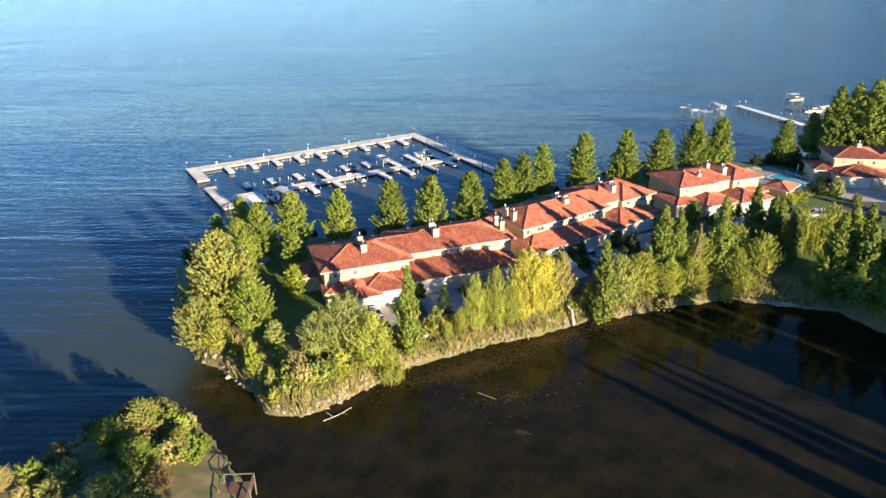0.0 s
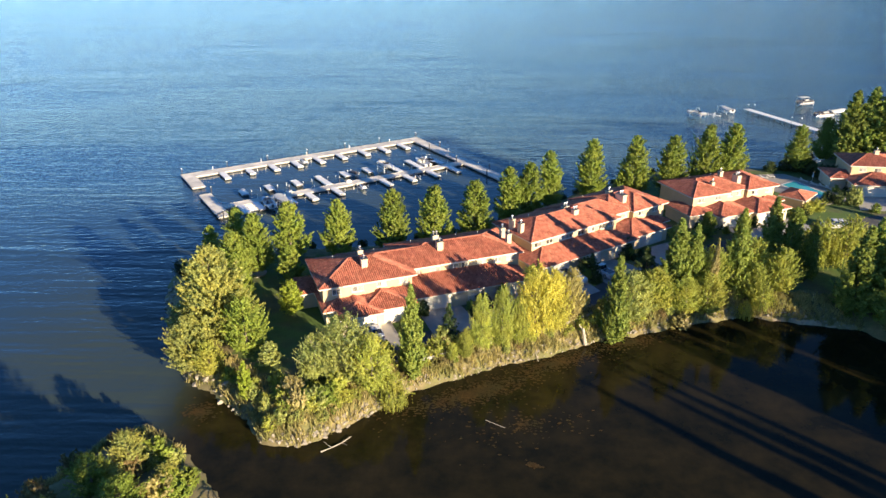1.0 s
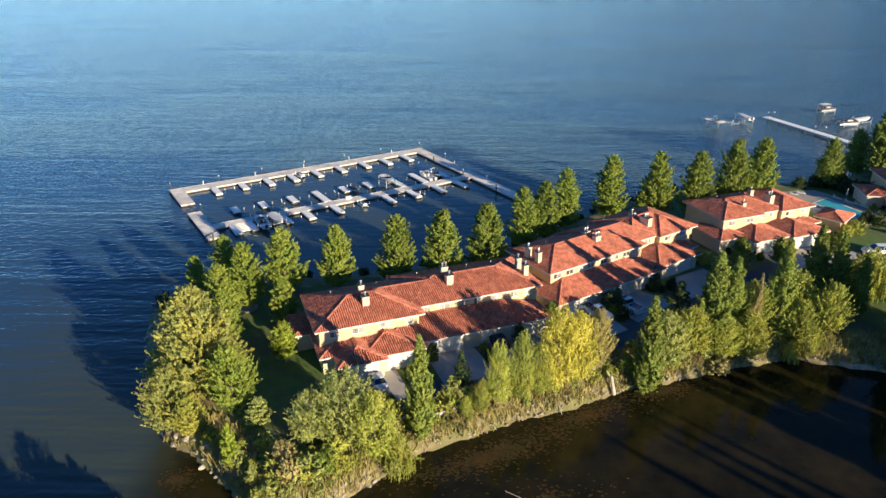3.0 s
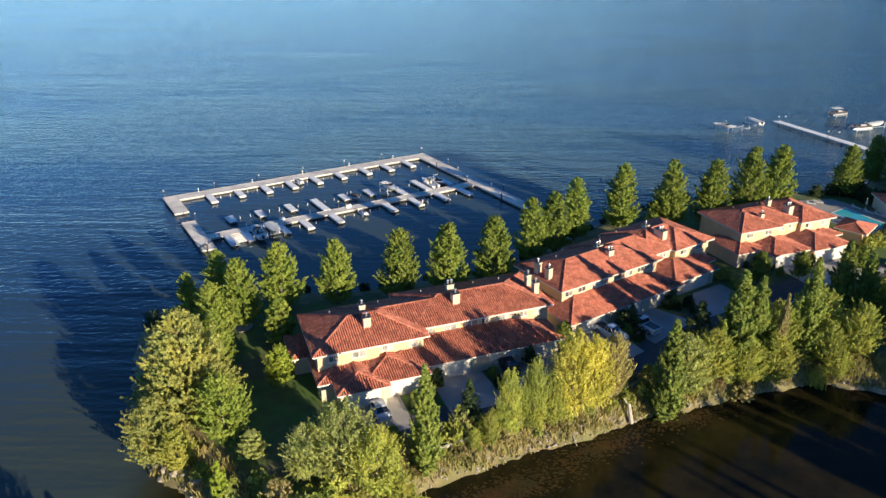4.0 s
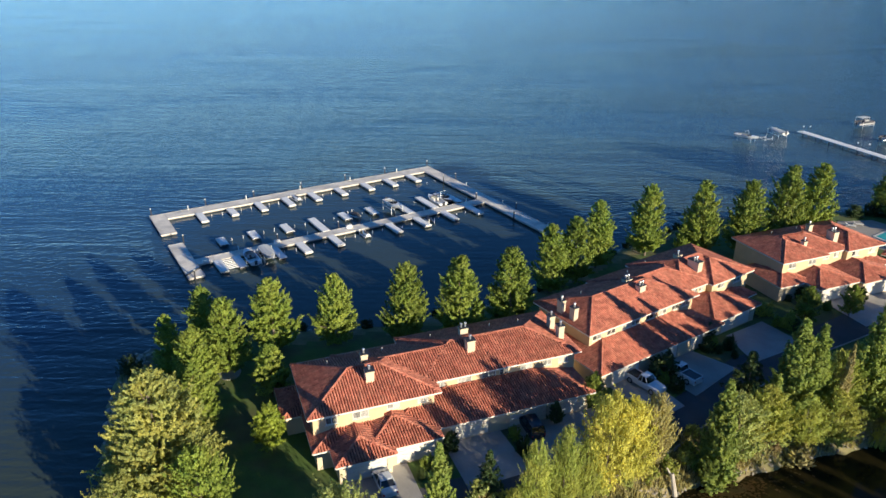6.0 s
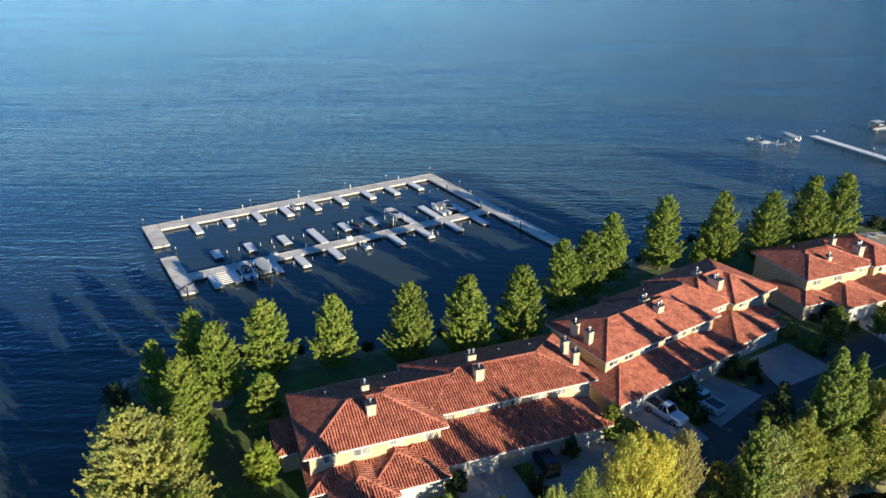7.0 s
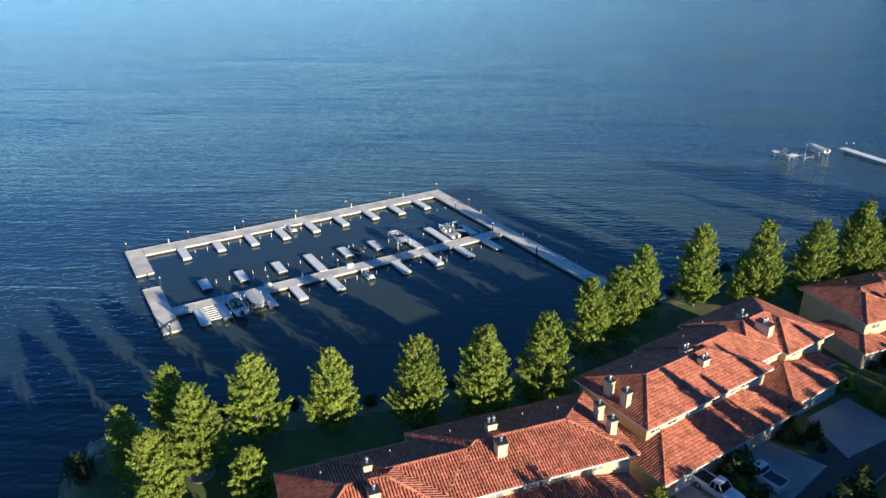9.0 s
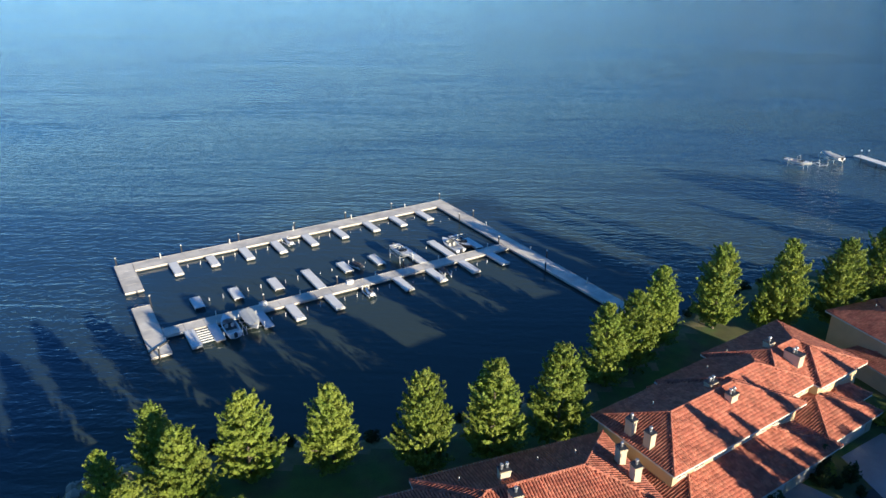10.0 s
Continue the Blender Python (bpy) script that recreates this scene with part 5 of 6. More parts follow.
def boat_lift(m, w, d, z1, label="white metal boat lift with its cradle lowered", z2=1.5):
    """Four posts with beams and a cradle."""
    b = empty("boat_lift", m, label, "boat lift", "boat lifts")
    full = z1 > 0
    for x in (-w / 2, w / 2):
        for y in ((-d / 2, d / 2) if full else (d / 2,)):
            lean = 0.0 if full else 0.25 * (1 if x > 0 else -1)
            part("post", tubes(((x - lean, y - 2 * lean, -2.0), (x + 0.2 * lean, y + 0.6 * lean, z2), 0.06, 0.05), seg=6), DOCK_WHITE, b)
        part("side_beam", boxes((x - 0.05, x + 0.05, -d / 2 + 0.07, d / 2 - 0.07, z1, z1 + 0.12)), STEEL, b)
    for y in (-d / 2 * 0.6, d / 2 * 0.6):
        part("cross_beam", boxes((-w / 2 + 0.06, w / 2 - 0.06, y - 0.06, y + 0.06, z1 - 0.1, z1 - 0.003)), STEEL, b)
    return b


def dm(u, v, turn=0.0):
    return DM @ Matrix.Translation((u, v, 0)) @ Matrix.Rotation(radians(turn), 4, "Z")


motor_boat(dm(11.8, -33.4, 0), 6.6, HULL_W, SEAT_D, "white open runabout with a dark cockpit on a lift", z=0.55)
boat_lift(dm(11.8, -33.4), 2.8, 4.2, 0.45)
motor_boat(dm(15.2, -33.4, 180), 6.4, HULL_W, SEAT, "white runabout under a pale canvas cover", covered=True, z=0.55)
boat_lift(dm(15.2, -33.4), 2.8, 4.2, 0.45)
motor_boat(dm(46.9, -23.4, 180), 6.0, HULL_W, SEAT, "white open boat raised on a lift", z=1.25)
boat_lift(dm(46.9, -23.4), 2.7, 4.0, 1.1, "white metal lift holding a boat above the water", 1.9)
motor_boat(dm(57.9, -23.6, 0), 6.8, HULL_W, SEAT, "white runabout with pale seats beside the dock", z=0.1)
motor_boat(dm(60.3, -23.4, 180), 6.6, HULL_D, SEAT_D, "dark wakeboard boat with a metal tower", tower=True, z=0.1)
# lifts without boats; only posts and cradles stand out of the water
for u, v in [(12.8, -7.4), (19.3, -7.2), (25.6, -7.4), (32.0, -7.2), (38.6, -7.2), (45.4, -7.4), (52.0, -7.2), (58.3, -7.2), (12.8, -22.8), (19.4, -22.6), (26.0, -22.8), (32.6, -22.6), (39.2, -22.8), (52.3, -22.8), (25.6, -34.4), (32.2, -34.4), (38.4, -34.2), (45.2, -34.4), (52.0, -34.2), (58.7, -34.4), (19.6, -34.6), (64.2, -12.0)]:
    boat_lift(dm(u, v), 2.3, 2.7, -0.35, z2=0.5 + 0.25 * math.sin(u * 3))
# drive-on slats and small craft
rack = empty("lift_rack", dm(7.0, -33.2), "white slatted lift rack between the finger docks", "rack")
for k in range(6):
    part("slat", boxes((-1.0 + 0.45, 2.2, -2.2 + 0.75 * k, -1.95 + 0.75 * k, 0.45, 0.55)), DOCK_WHITE, rack)
for u, v in [(9.75, -33.4), (17.2, -33.4)]:
    g = empty("gangway", dm(u, v), "pale grey metal platform beside a boat lift", "platform", "lift platforms")
    part("platform", boxes((-0.75, 0.75, -2.8, 2.8, 0.5, 0.62), bevel=0.02), STEEL, g)
    for s in (-2.2, 2.2):
        part("bracket", boxes((-0.6, 0.6, s - 0.1, s + 0.1, -0.6, 0.497)), FLOAT, g)


def jet_ski(m, body, label):
    b = empty("jet_ski", m, label, "jet ski", "jet skis")
    st = []
    for k in range(6):
        f = k / 5
        w = 0.5 * (1 - max(0, (f - 0.4) / 0.6) ** 2)
        w = max(w, 0.05)
        y = -1.4 + 2.8 * f
        st.append([(-w, y, 0.75), (-w * 0.8, y, 0.45), (0, y, 0.35 + 0.15 * f * f), (w * 0.8, y, 0.45), (w, y, 0.75), (w * 0.5, y, 0.92), (-w * 0.5, y, 0.92), (-w, y, 0.75)])
    part("hull", loft(st), body, b)
    part("seat", boxes((-0.2, 0.2, -1.1, 0.1, 0.9, 1.15), bevel=0.06), SEAT_D, b)
    part("handlebar", tubes(((0, 0.45, 0.9), (0, 0.3, 1.3), 0.06, 0.05), ((-0.35, 0.28, 1.32), (0.35, 0.28, 1.32), 0.025, 0.025)), HULL_D, b)
    return b


for u, v, a, c in [(38.2, -22.2, 20, HULL_D), (35.4, -33.4, 0, HULL_W), (50.6, -33.2, 170, HULL_D), (31.2, -5.4, 10, HULL_W)]:
    jet_ski(dm(u, v, a), c, ("dark" if c is HULL_D else "white") + " jet ski on a small lift")
    p = empty("jet_ski_lift", dm(u, v, a), "small white jet ski lift frame", "boat lift", "jet ski lifts")
    for x in (-0.6, 0.6):
        part("rail", boxes((x - 0.07, x + 0.07, -1.4, 1.4, 0.2, 0.34)), DOCK_WHITE, p)
        part("post", boxes((x - 0.05, x + 0.05, 1.42, 1.52, -2, 1.2)), DOCK_WHITE, p)
    part("cross_rail", boxes((-0.52, 0.52, -0.6, -0.48, 0.2, 0.345)), DOCK_WHITE, p)

# dock fittings
ped = empty("power_pedestal", dm(8, -0.5), "white dock power pedestal with a lamp", "pedestal", "dock pedestals")
part("body", boxes((-0.07, 0.07, -0.06, 0.06, DZ, DZ + 0.9), bevel=0.01), WHITE, ped)
part("lamp", boxes((-0.09, 0.09, -0.08, 0.08, DZ + 0.905, DZ + 1.05), bevel=0.02), LAMPG, ped)
for u, v in [(21, -0.5), (34, -0.5), (47, -0.5), (60, -0.5), (69.2, -19), (69.2, -34), (69.2, -50), (11, -28.5), (25, -28.5), (39, -28.5), (52, -28.5), (63, -28.5)]:
    copy_thing(ped, dm(u, v))
bx = empty("dock_box", dm(4.4, -30.1), "white fibreglass storage box on the dock", "box", "dock boxes")
part("body", boxes((-0.6, 0.6, -0.3, 0.3, DZ, DZ + 0.5), bevel=0.03), DOCK_WHITE, bx)
part("lid", boxes((-0.63, 0.63, -0.33, 0.33, DZ + 0.505, DZ + 0.6), bevel=0.04), WHITE, bx)
for u, v in [(18.6, -28.6), (34, -28.6)]:
    copy_thing(bx, dm(u, v, 0))
crate = empty("timber_beam", dm(1.4, -33.4, 35), "dark timber beam lying across the dock end", "beam")
part("beam", boxes((-2.0, 2.0, -0.12, 0.12, DZ, DZ + 0.2), bevel=0.02), FLOAT, crate)

# ---- the neighbouring pier and its lifts ----
PO, PA = (98.6, 249.6), -69.3
PM = pose(PO[0], PO[1], 0, 0, 0, PA)
pier = empty("pier", PM, "narrow pale pier reaching out into the lake", "pier")
deck_n = 12
for k in range(deck_n):
    part("deck_panel", boxes((k * 5.0 + 0.02, k * 5.0 + 4.98, -2.4, 0.2, 0.75, 0.9), bevel=0.02), DOCK_WHITE, pier)
    for v in (-2.2, 0.0):
        part("pile", tubes(((k * 5.0 + 2.5, v, -3), (k * 5.0 + 2.5, v, 0.745), 0.14, 0.14), seg=8), BARK, pier)
for u, v in [(2, -2.1), (2.5, 0.0), (22, -2.1), (24, 0.0)]:
    lp = empty("lamp_post", PM @ Matrix.Translation((u, v, 0)), "short pier lamp post with a white globe", "lamp", "pier lamps")
    part("post", tubes(((0, 0, 0.9), (0, 0, 2.6), 0.05, 0.04), seg=8), DARK, lp)
    bm = bmesh.new()
    bmesh.ops.create_uvsphere(bm, u_segments=10, v_segments=8, radius=0.2)
    bmesh.ops.translate(bm, vec=(0, 0, 2.78), verts=bm.verts)
    part("globe", bm, LAMPG, lp)
m = pose(78.2, 240.7, 0, 0, 0, -137)
motor_boat(m, 7.0, HULL_W, HULL_D, "white motor boat with a dark cockpit and a tower", tower=True, z=0.8)
boat_lift(m, 2.7, 4.2, 0.6, "metal boat lift standing in the lake", 1.7)
for x, y, turn, cov, kind in [(89.8, 247.0, 18, HULL_W, "m"), (122.0, 259.2, -65, COVER, "p"), (119.9, 239.8, -75, None, "p"), (126.5, 244.2, -68, HULL_W, "m")]:
    m = pose(x, y, 0, 0, 0, turn)
    if kind == "p":
        pontoon_boat(m, 7.2, "pontoon boat raised on a lift" + (" under a canopy" if cov else ""), cov, z=0.7)
    else:
        motor_boat(m, 7.0, HULL_W, SEAT, "white motor boat raised on a lift", covered=True, z=0.8)
    boat_lift(m, 3.0, 5.0, 0.55, "metal boat lift standing in the lake", 1.9)
boat_lift(pose(84.2, 241.6, 0, 0, 0, -65), 2.6, 3.0, 0.4, "empty metal boat lift beside the pier", 1.1)


# ---- vehicles ----
def wheel(parent, x, y, r, side):
    w = part("wheel", tubes(((x - 0.11, y, r), (x + 0.11, y, r), r, r), seg=18), TYRE, parent)
    part("rim", tubes(((x + side * 0.112, y, r), (x + side * 0.125, y, r), r * 0.62, r * 0.58), seg=14), STEEL, w)


def vehicle(m, paint, label, kind, group="parked cars"):
    """Nose to +y. kind: sedan, suv or pickup."""
    c = empty("pickup_truck" if kind == "pickup" else "car", m, label, "pickup" if kind == "pickup" else "car", group)
    L, W, belt, roof = {"sedan": (4.6, 1.8, 0.92, 1.42), "suv": (4.8, 1.9, 1.08, 1.75), "pickup": (5.4, 1.9, 1.12, 1.82)}[kind]
    hood = {"sedan": 0.86, "suv": 1.02, "pickup": 1.12}[kind]
    r = 0.34 if kind == "sedan" else 0.4

    def ring(y, w, zt, zb=0.28):
        return [(-w * 0.9, y, zb), (-w, y, zb + 0.15), (-w, y, zt - 0.16), (-w * 0.93, y, zt - 0.03), (-w * 0.6, y, zt), (w * 0.6, y, zt), (w * 0.93, y, zt - 0.03), (w, y, zt - 0.16), (w, y, zb + 0.15), (w * 0.9, y, zb), (-w * 0.9, y, zb)]

    h = W / 2
    back = belt if kind != "sedan" else 0.98
    if kind == "pickup":
        st = [ring(-L / 2, h * 0.94, belt), ring(-L / 2 + 0.1, h, belt), ring(-0.25, h, belt), ring(L * 0.12, h, belt), ring(L * 0.2, h, hood + 0.03), ring(L / 2 - 0.35, h * 0.97, hood - 0.04), ring(L / 2 - 0.06, h * 0.9, hood - 0.16), ring(L / 2, h * 0.84, hood - 0.35)]
    else:
        st = [ring(-L / 2, h * 0.84, back - 0.2), ring(-L / 2 + 0.15, h * 0.94, back), ring(-L * 0.3, h, belt + 0.02), ring(0, h, belt), ring(L * 0.2, h, belt - 0.02), ring(L * 0.3, h * 0.98, hood), ring(L / 2 - 0.25, h * 0.93, hood - 0.1), ring(L / 2, h * 0.8, hood - 0.32)]
    part("body", loft(st), paint, c)
    # cabin: glass below, painted roof above
    if kind == "sedan":
        ys = (-L * 0.36, -L * 0.2, L * 0.06, L * 0.24)
    elif kind == "suv":
        ys = (-L * 0.47, -L * 0.4, L * 0.08, L * 0.22)
    else:
        ys = (-0.45, -0.3, L * 0.1, L * 0.2)
    a, b, d, e = ys
    g = [[(-h * 0.93, y0, belt - 0.06), (-h * 0.76, y1, roof - 0.05), (h * 0.76, y1, roof - 0.05), (h * 0.93, y0, belt - 0.06)] for y0, y1 in ((a, b), (b, b + 0.02), (d, d - 0.02), (e, d))]
    part("cabin_glass", loft(g), CARGLASS, c)
    part("cabin_roof", loft([[(-h * 0.7, b - 0.04, roof - 0.045), (-h * 0.74, b + 0.1, roof), (-h * 0.74, d - 0.1, roof), (-h * 0.7, d + 0.04, roof - 0.045)], [(0, b - 0.06, roof - 0.02), (0, b + 0.1, roof + 0.03), (0, d - 0.1, roof + 0.03), (0, d + 0.06, roof - 0.02)], [(h * 0.7, b - 0.04, roof - 0.045), (h * 0.74, b + 0.1, roof), (h * 0.74, d - 0.1, roof), (h * 0.7, d + 0.04, roof - 0.045)]], False), paint, c)
    mid = (b + d) / 2
    for s in (-1, 1):
        for y0, y1 in ((a, b), (mid, mid), (e, d)):
            part("pillar", tubes(((s * h * 0.935, y0, belt - 0.05), (s * h * 0.765, y1, roof - 0.03), 0.05, 0.045), seg=6), paint, c)
        for y in (-L * 0.3, L * 0.32):
            wheel(c, s * (h - 0.1), y, r, s)
        part("headlight", boxes((s * h * 0.62 - 0.16, s * h * 0.62 + 0.16, L / 2 - 0.22, L / 2 - 0.02, hood - 0.33, hood - 0.18), bevel=0.03), LAMPG, c)
        part("tail_light", boxes((s * h * 0.8 - 0.1, s * h * 0.8 + 0.1, -L / 2 - 0.02, -L / 2 + 0.1, back - 0.42, back - 0.2), bevel=0.02), RED, c)
        part("mirror", boxes((s * (h + 0.08) - 0.09, s * (h + 0.08) + 0.09, e - 0.35, e - 0.22, belt - 0.02, belt + 0.14), bevel=0.03), paint, c)
    if kind == "pickup":
        part("load_bed", boxes((-h * 0.82, h * 0.82, -L / 2 + 0.12, -0.6, belt + 0.004, belt + 0.012)), CARD, c, "black load bed")
        part("bed_rail", boxes((-h * 0.98, -h * 0.84, -L / 2 + 0.08, -0.55, belt, belt + 0.06), bevel=0.02), paint, c)
        part("bed_rail", boxes((h * 0.84, h * 0.98, -L / 2 + 0.08, -0.55, belt, belt + 0.06), bevel=0.02), paint, c)
    part("bumper", boxes((-h * 0.8, h * 0.8, L / 2 - 0.1, L / 2 + 0.04, 0.3, 0.48), bevel=0.04), STEEL if kind == "pickup" else paint, c)
    return c


def parked(xa, ya, xb, yb, z, paint, label, kind):
    """Parked with its nose towards b."""
    a = math.degrees(math.atan2(yb - ya, xb - xa)) - 90
    return vehicle(pose((xa + xb) / 2, (ya + yb) / 2, z, 0, 0, a), paint, label, kind)


parked(-11.8, 86.8, -13.6, 90.8, G, CARS, "silver-white sedan parked on the sunny driveway", "sedan")
parked(16.6, 109.9, 20.2, 105.5, G, CARW, "white crew-cab pickup backed onto the driveway", "pickup")
parked(25.3, 107.9, 21.9, 112.3, G, CARW, "white pickup with a black load bed on the driveway", "pickup")
parked(4.0, 96.4, 2.4, 100.8, G, CARD, "dark car parked in the shade of the driveway", "suv")
parked(75.5, 132.2, 70.5, 132.6, G - 0.02, CARW, "white sport utility car at the edge of the lane", "suv")

# ---- pool garden ----
POOLW = mat("pool_water", (0.05, 0.42, 0.50), rough=0.08, vary=0.1, scale=1.5, fine=6)
PAVE = mat("pool_paving", (0.34, 0.31, 0.27), rough=0.85, vary=0.15, scale=0.8, fine=10)
slab("pool_terrace", [(66.1, 158.7), (72.7, 151.7), (78.0, 145.7), (86.4, 150.6), (82.8, 159.7), (77.5, 167.8), (70.1, 166.8)], G - 0.5, G, PAVE, "pale paved terrace round the swimming pool", "terrace", kind="structure")
slab("pool_coping", [(73.1, 159.1), (75.7, 152.5), (79.0, 148.5), (82.4, 151.0), (80.3, 155.6), (77.7, 162.5)], G, G + 0.08, WHITE, "white stone coping of the pool", "pool", kind="structure")
slab("pool_water", [(73.7, 159.0), (76.1, 152.9), (79.1, 149.2), (81.8, 151.3), (79.9, 155.4), (77.5, 161.8)], G, G + 0.085, POOLW, "turquoise swimming pool water", "water", kind="structure")
lounger = empty("sun_lounger", pose(80.9, 159.1, G, 0, 0, 30), "white sun lounger on the pool terrace", "lounger", "pool loungers")
part("frame", boxes((-0.32, 0.32, -0.95, 0.95, 0.25, 0.32), bevel=0.02), WHITE, lounger)
part("backrest", loft([[(-0.3, 0.3, 0.33), (0.3, 0.3, 0.33)], [(-0.3, 0.95, 0.75), (0.3, 0.95, 0.75)]], False), WHITE, lounger)
for x in (-0.28, 0.28):
    for y in (-0.85, 0.85):
        part("leg", boxes((x - 0.03, x + 0.03, y - 0.03, y + 0.03, 0, 0.25)), WHITE, lounger)
for x, y, a in [(82.3, 157.8, 30), (83.0, 156.1, 25), (79.7, 161.8, 35), (71.3, 164.0, 70), (73.2, 164.9, 75)]:
    copy_thing(lounger, pose(x, y, G, 0, 0, a))
umb = empty("parasol", pose(81.4, 161.4, G), "closed white parasol beside the pool", "parasol", "pool parasols")
part("pole", tubes(((0, 0, 0), (0, 0, 2.6), 0.03, 0.03), seg=8), WHITE, umb)
part("canopy", tubes(((0, 0, 1.2), (0, 0, 2.5), 0.2, 0.05), seg=10), WHITE, umb)
copy_thing(umb, pose(83.6, 158.7, G))
pav = empty("pool_house", pose(71.2, 145.7, 0, 0, 0, 48), "low pool house with a red tile roof", "pool house")
wall_block(-2.6, 2.6, -2.0, 2.0, 2.65, 5.2, [], STUCCO, pav)
tile_roof([(-3.4, 3.4, -2.8, 2.8)], 5.2, [], pav)

# fountain on the shaded lawn
fo = empty("fountain", pose(-35.3, 108.3, float(ground_z(-35.6, 109.0))), "pale stone garden fountain on the shaded lawn", "fountain")
part("basin", tubes(((0, 0, 0), (0, 0, 0.35), 1.3, 1.45), seg=20), CONCRETE, fo)
part("column", tubes(((0, 0, 0.35), (0, 0, 1.3), 0.22, 0.14), ((0, 0, 1.3), (0, 0, 1.42), 0.3, 0.6), ((0, 0, 1.42), (0, 0, 2.3), 0.12, 0.05), seg=14), CONCRETE, fo)

# ---- the islet's deck and shed ----
TIMBER = mat("deck_timber", (0.16, 0.09, 0.06), rough=0.85, vary=0.3, scale=1.0, fine=12)
dk = empty("timber_deck", pose(-22.6, 50.4, 0, 0, 0, 4), "brown timber deck with rails over the pond's edge", "deck")
for k in range(14):
    part("plank", boxes((-1.6, 1.6, -4 + 0.5 * k, -3.52 + 0.5 * k, 1.75, 1.82)), TIMBER, dk)
for x in (-1.62, 1.62):
    for y in (-4, -1.6, 0.8, 2.95):
        part("post", boxes((x - 0.06, x + 0.06, y - 0.06, y + 0.06, -1.5, 2.85)), BARK, dk)
    part("rail", boxes((x - 0.07, x + 0.07, -4, 2.95, 2.86, 2.94)), BARK, dk)
    part("rail", boxes((x - 0.03, x + 0.03, -4, 2.95, 2.3, 2.38)), BARK, dk)
part("rail", boxes((-1.55, 1.55, 2.9, 3.02, 2.86, 2.94)), BARK, dk)
SHINGLE = mat("grey_shingle", (0.20, 0.18, 0.18), rough=0.9, vary=0.25, scale=1.2, fine=14)
sh = empty("shed", pose(-39.0, 46.8, 0, 0, 0, 20), "small shed with a grey shingle roof among bushes", "shed")
part("wall", boxes((-1.6, 1.6, -1.6, 1.6, 0.9, 2.9)), BARK, sh)
part("roof", tubes(((0, 0, 2.9), (0, 0, 4.1), 2.7, 0.05), seg=4), SHINGLE, sh)

# ---- banks: rocks, dry grass, weed, dead wood ----
def rock_mesh(rng, n, place, smin, smax, name):
    """Many angular stones as one mesh."""
    bm = bmesh.new()
    bmesh.ops.create_icosphere(bm, subdivisions=1, radius=1.0)
    base = np.array([v.co[:] for v in bm.verts])
    tri = np.array([[v.index for v in f.verts] for f in bm.faces])
    bm.free()
    co, fs = [], []
    for k in range(n):
        x, y, z = place()
        s = smin + (smax - smin) * rng.random() ** 2
        p = base * (1 + 0.35 * rng.normal(size=(len(base), 1)).clip(-1, 1)) * s * np.array((1, 0.6 + 0.5 * rng.random(), 0.5 + 0.3 * rng.random()))
        a = rng.random() * 6.28
        q = np.stack([p[:, 0] * math.cos(a) - p[:, 1] * math.sin(a), p[:, 0] * math.sin(a) + p[:, 1] * math.cos(a), p[:, 2]], 1) + np.array((x, y, z))
        fs.append(tri + k * len(base))
        co.append(q)
    ob = mesh_part(name, np.concatenate(co), [tuple(int(i) for i in t) for t in np.concatenate(fs)], ROCK)
    return ob


rrng = np.random.default_rng(21)


def edge_place(poly, o0, o1):
    seg = list(zip(poly, poly[1:]))
    lens = np.array([math.hypot(b[0] - a[0], b[1] - a[1]) for a, b in seg])

    def f():
        i = int(rrng.choice(len(seg), p=lens / lens.sum()))
        (ax, ay), (bx, by) = seg[i]
        t = rrng.random()
        k = lens[i]
        off = o0 + (o1 - o0) * rrng.random()
        x = ax + (bx - ax) * t - (by - ay) / k * off
        y = ay + (by - ay) * t + (bx - ax) / k * off
        return x, y, float(ground_z(x, y)) + 0.05

    return f


tagged(rock_mesh(rrng, 190, edge_place(SPIT[1:6], -0.4, 0.7), 0.12, 0.42, "bank_rocks"), "pale broken rocks along the point's waterline", "rocks", kind="stuff")
tagged(rock_mesh(rrng, 700, edge_place(SPIT[5:17], -0.4, 0.9), 0.08, 0.3, "bank_rocks"), "pale stones along the pond's waterline", "rocks", kind="stuff")
tagged(rock_mesh(rrng, 280, edge_place(SPIT[31:], -0.6, 1.6), 0.2, 0.6, "bank_rocks"), "grey shore rocks along the lake", "rocks", kind="stuff")

for x, y, r in [(-49.9, 113.4, 0.75), (-50.8, 112.9, 0.5), (-48.6, 111.6, 0.95), (-47.9, 112.3, 0.6), (-49.2, 110.6, 0.6), (-51.0, 114.2, 0.45), (-47.4, 110.2, 0.55)]:
    tagged(rock_mesh(rrng, 1, lambda: (x, y, float(ground_z(x, y)) + 0.2 * r), r, r, "boulder"), "pale grey boulder on the bare bank of the point", "boulder", "boulders at the point")


def blades(rng, n, place, h0, h1, w):
    """Upright grass blades in tufts."""
    q = np.zeros((n, 4, 3))
    for k in range(n):
        if k % 6 == 0:
            cx, cy, cz = place()
        x, y = cx + rng.normal() * 0.16, cy + rng.normal() * 0.16
        a = rng.random() * 6.28
        h = h0 + (h1 - h0) * rng.random()
        dx, dy = math.cos(a) * w, math.sin(a) * w
        lx, ly = rng.normal() * 0.25 * h, rng.normal() * 0.25 * h
        z = cz - 0.08
        q[k] = [(x - dx, y - dy, z), (x + dx, y + dy, z), (x + dx * 0.3 + lx, y + dy * 0.3 + ly, z + h), (x - dx * 0.3 + lx, y - dy * 0.3 + ly, z + h)]
    return q


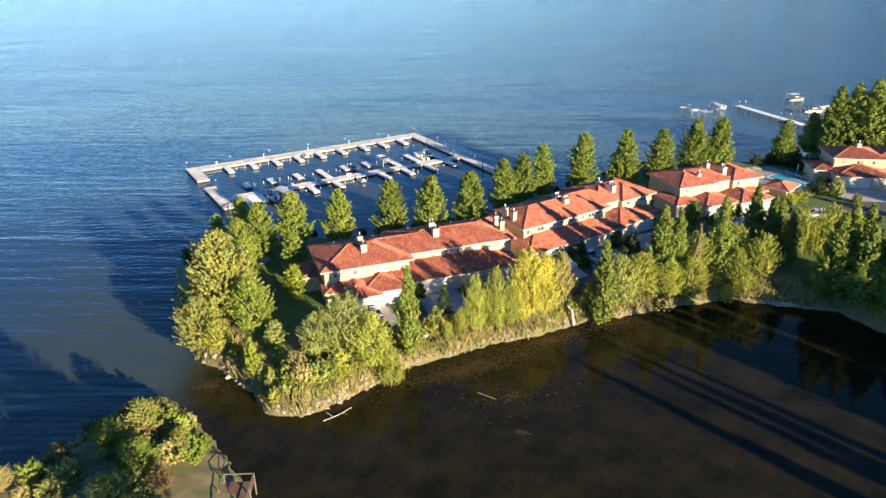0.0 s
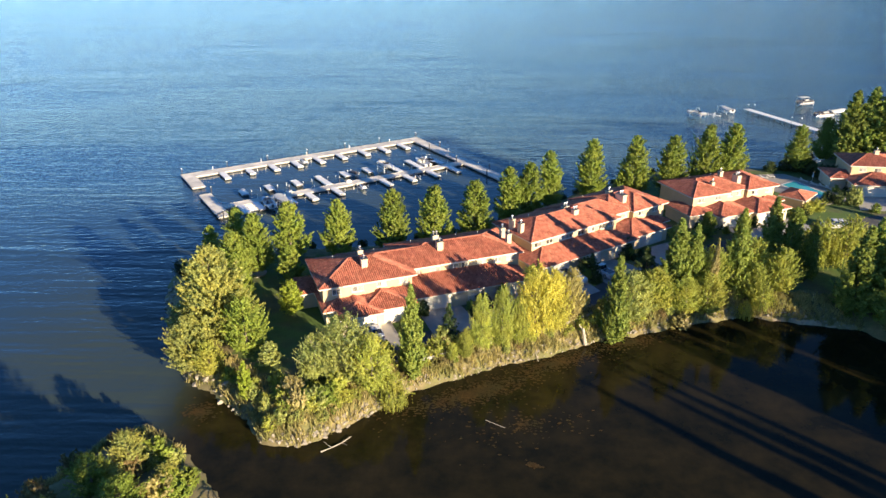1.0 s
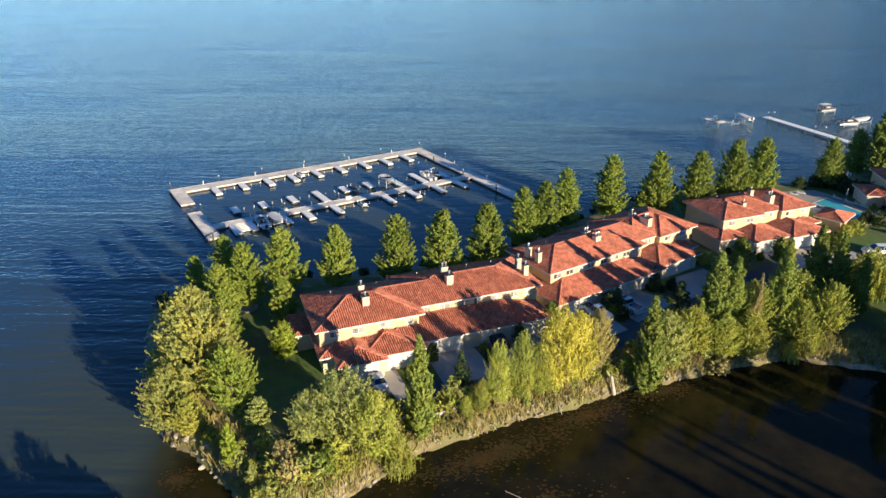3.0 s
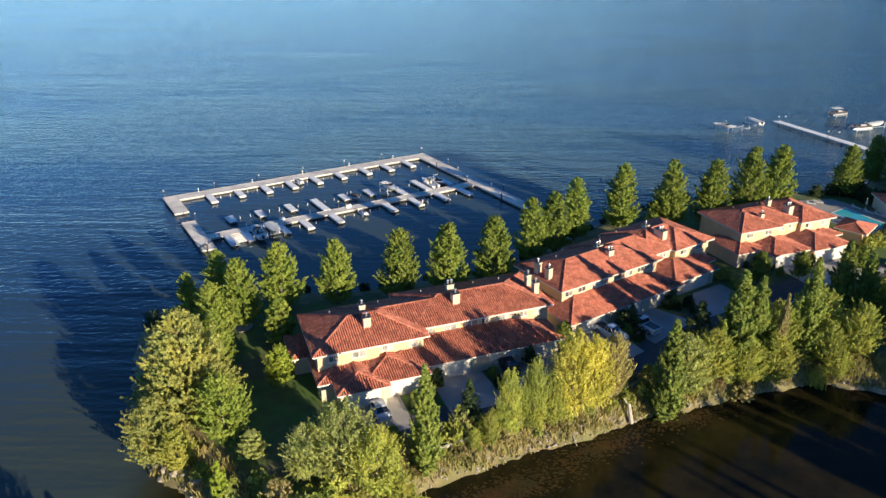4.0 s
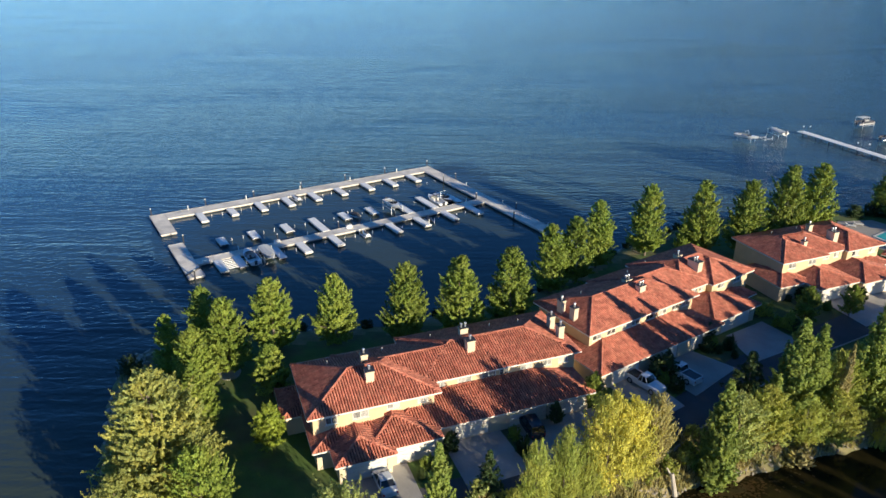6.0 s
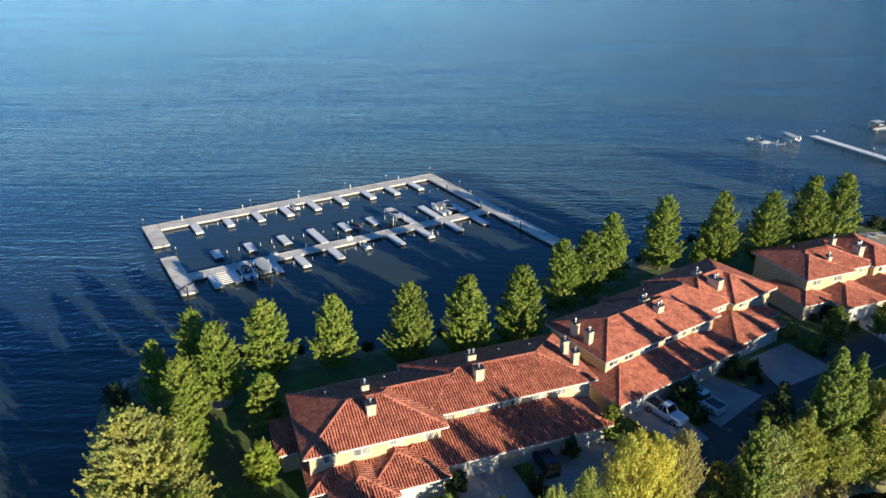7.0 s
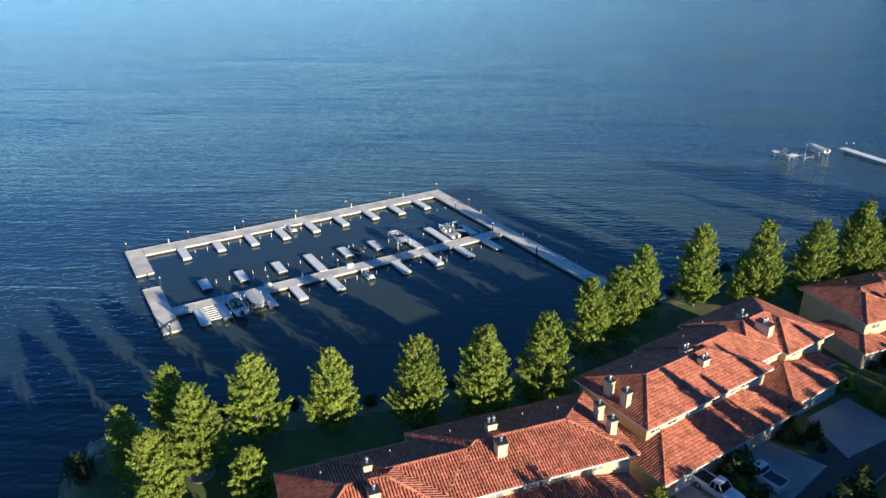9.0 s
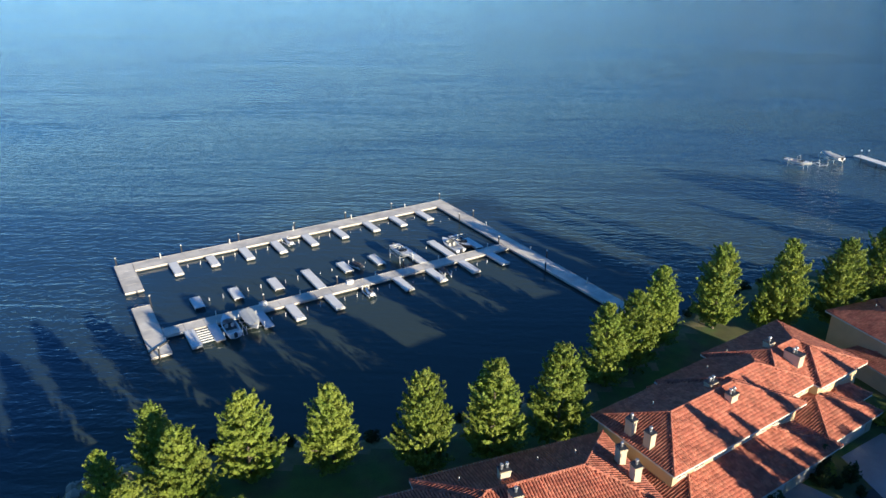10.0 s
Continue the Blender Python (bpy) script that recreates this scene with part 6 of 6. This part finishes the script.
for poly, n, lab in ((SPIT[:17], 22000, "dry straw-coloured grass on the pond bank"), (SPIT[42:] + SPIT[:3], 4400, "dry grass on the stony point")):
    g = new("bank_grass", loose_mesh("bank_grass", blades(rrng, n, edge_place(poly, -0.1, 4.5), 0.35, 0.95, 0.08), GRASS_DRY))
    tagged(g, lab, "grass", kind="stuff")
isl = new("bank_grass", loose_mesh("bank_grass", blades(rrng, 3500, edge_place([ISLET[-1], ISLET[0], ISLET[1], ISLET[2]][::-1], -2.5, 0.3), 0.4, 1.0, 0.07), GRASS_DRY))
tagged(isl, "pale reeds round the islet's edge", "grass", kind="stuff")


def weed_patch(cx, cy, rx, ry, n, ang):
    a = radians(ang)
    q = np.zeros((n, 4, 3))
    for k in range(n):
        r, t = abs(rrng.normal()) * 0.75, rrng.random() * 6.28
        u, v = rx * r * math.cos(t), ry * r * math.sin(t)
        x, y = cx + u * math.cos(a) - v * math.sin(a), cy + u * math.sin(a) + v * math.cos(a)
        s = 0.05 + 0.13 * rrng.random()
        b = rrng.random() * 6.28
        z = 0.015 + 0.01 * rrng.random()
        q[k] = [(x + s * math.cos(b + j * 1.57) * (1 + 0.8 * (j % 2)), y + s * math.sin(b + j * 1.57), z) for j in range(4)]
    return q


WEED = leaf_mat("water_weed", (0.10, 0.06, 0.02), (0.07, 0.055, 0.02))
w = np.concatenate([weed_patch(1.8, 78.8, 8.0, 1.8, 2200, 27), weed_patch(13.6, 86.4, 6.0, 1.6, 1000, 25), weed_patch(-33.4, 73.6, 1.6, 1.2, 420, 0), weed_patch(8.6, 64.9, 0.8, 0.4, 90, -20), weed_patch(24.9, 92.2, 6.0, 1.2, 700, 20), weed_patch(8.0, 72.3, 7.0, 3.0, 260, 10)])
tagged(new("water_weed", loose_mesh("water_weed", w, WEED)), "brown floating weed on the pond's surface", "weed", kind="stuff")
for pts, lab, r in (([(-16.4, 66.4, 0.03), (-15.2, 67.1, 0.12), (-14.2, 68.0, 0.1), (-13.2, 69.1, 0.2)], "bleached fallen branch lying in the pond", 0.07), ([(3.2, 73.0, 0.05), (5.6, 71.5, 0.08)], "thin dead branch floating on the pond", 0.05), ([(11.0, 86.8, 0.0), (10.5, 88.4, 1.0)], "dead stick standing in the pond's edge", 0.06)):
    bm = bmesh.new()
    for (a, b) in zip(pts, pts[1:]):
        tube(bm, a, b, r, r * 0.7, seg=6)
    if len(pts) > 3:
        tube(bm, pts[1], (-16.3, 67.7, 0.5), 0.05, 0.02, seg=5)
        tube(bm, pts[2], (-13.4, 67.3, 0.4), 0.05, 0.02, seg=5)
    lg = part("branch", bm, BARK_PALE)
    tagged(lg, lab, "branch")
# stumps and leaning trunk on the bank
st = part("stump", tubes(((18.3, 91.1, 0.2), (17.9, 91.9, 2.6), 0.3, 0.22), ((17.9, 91.9, 2.2), (17.3, 92.1, 3.2), 0.15, 0.08), seg=8), BARK_PALE)
tagged(st, "pale broken tree stump on the pond bank", "stump")
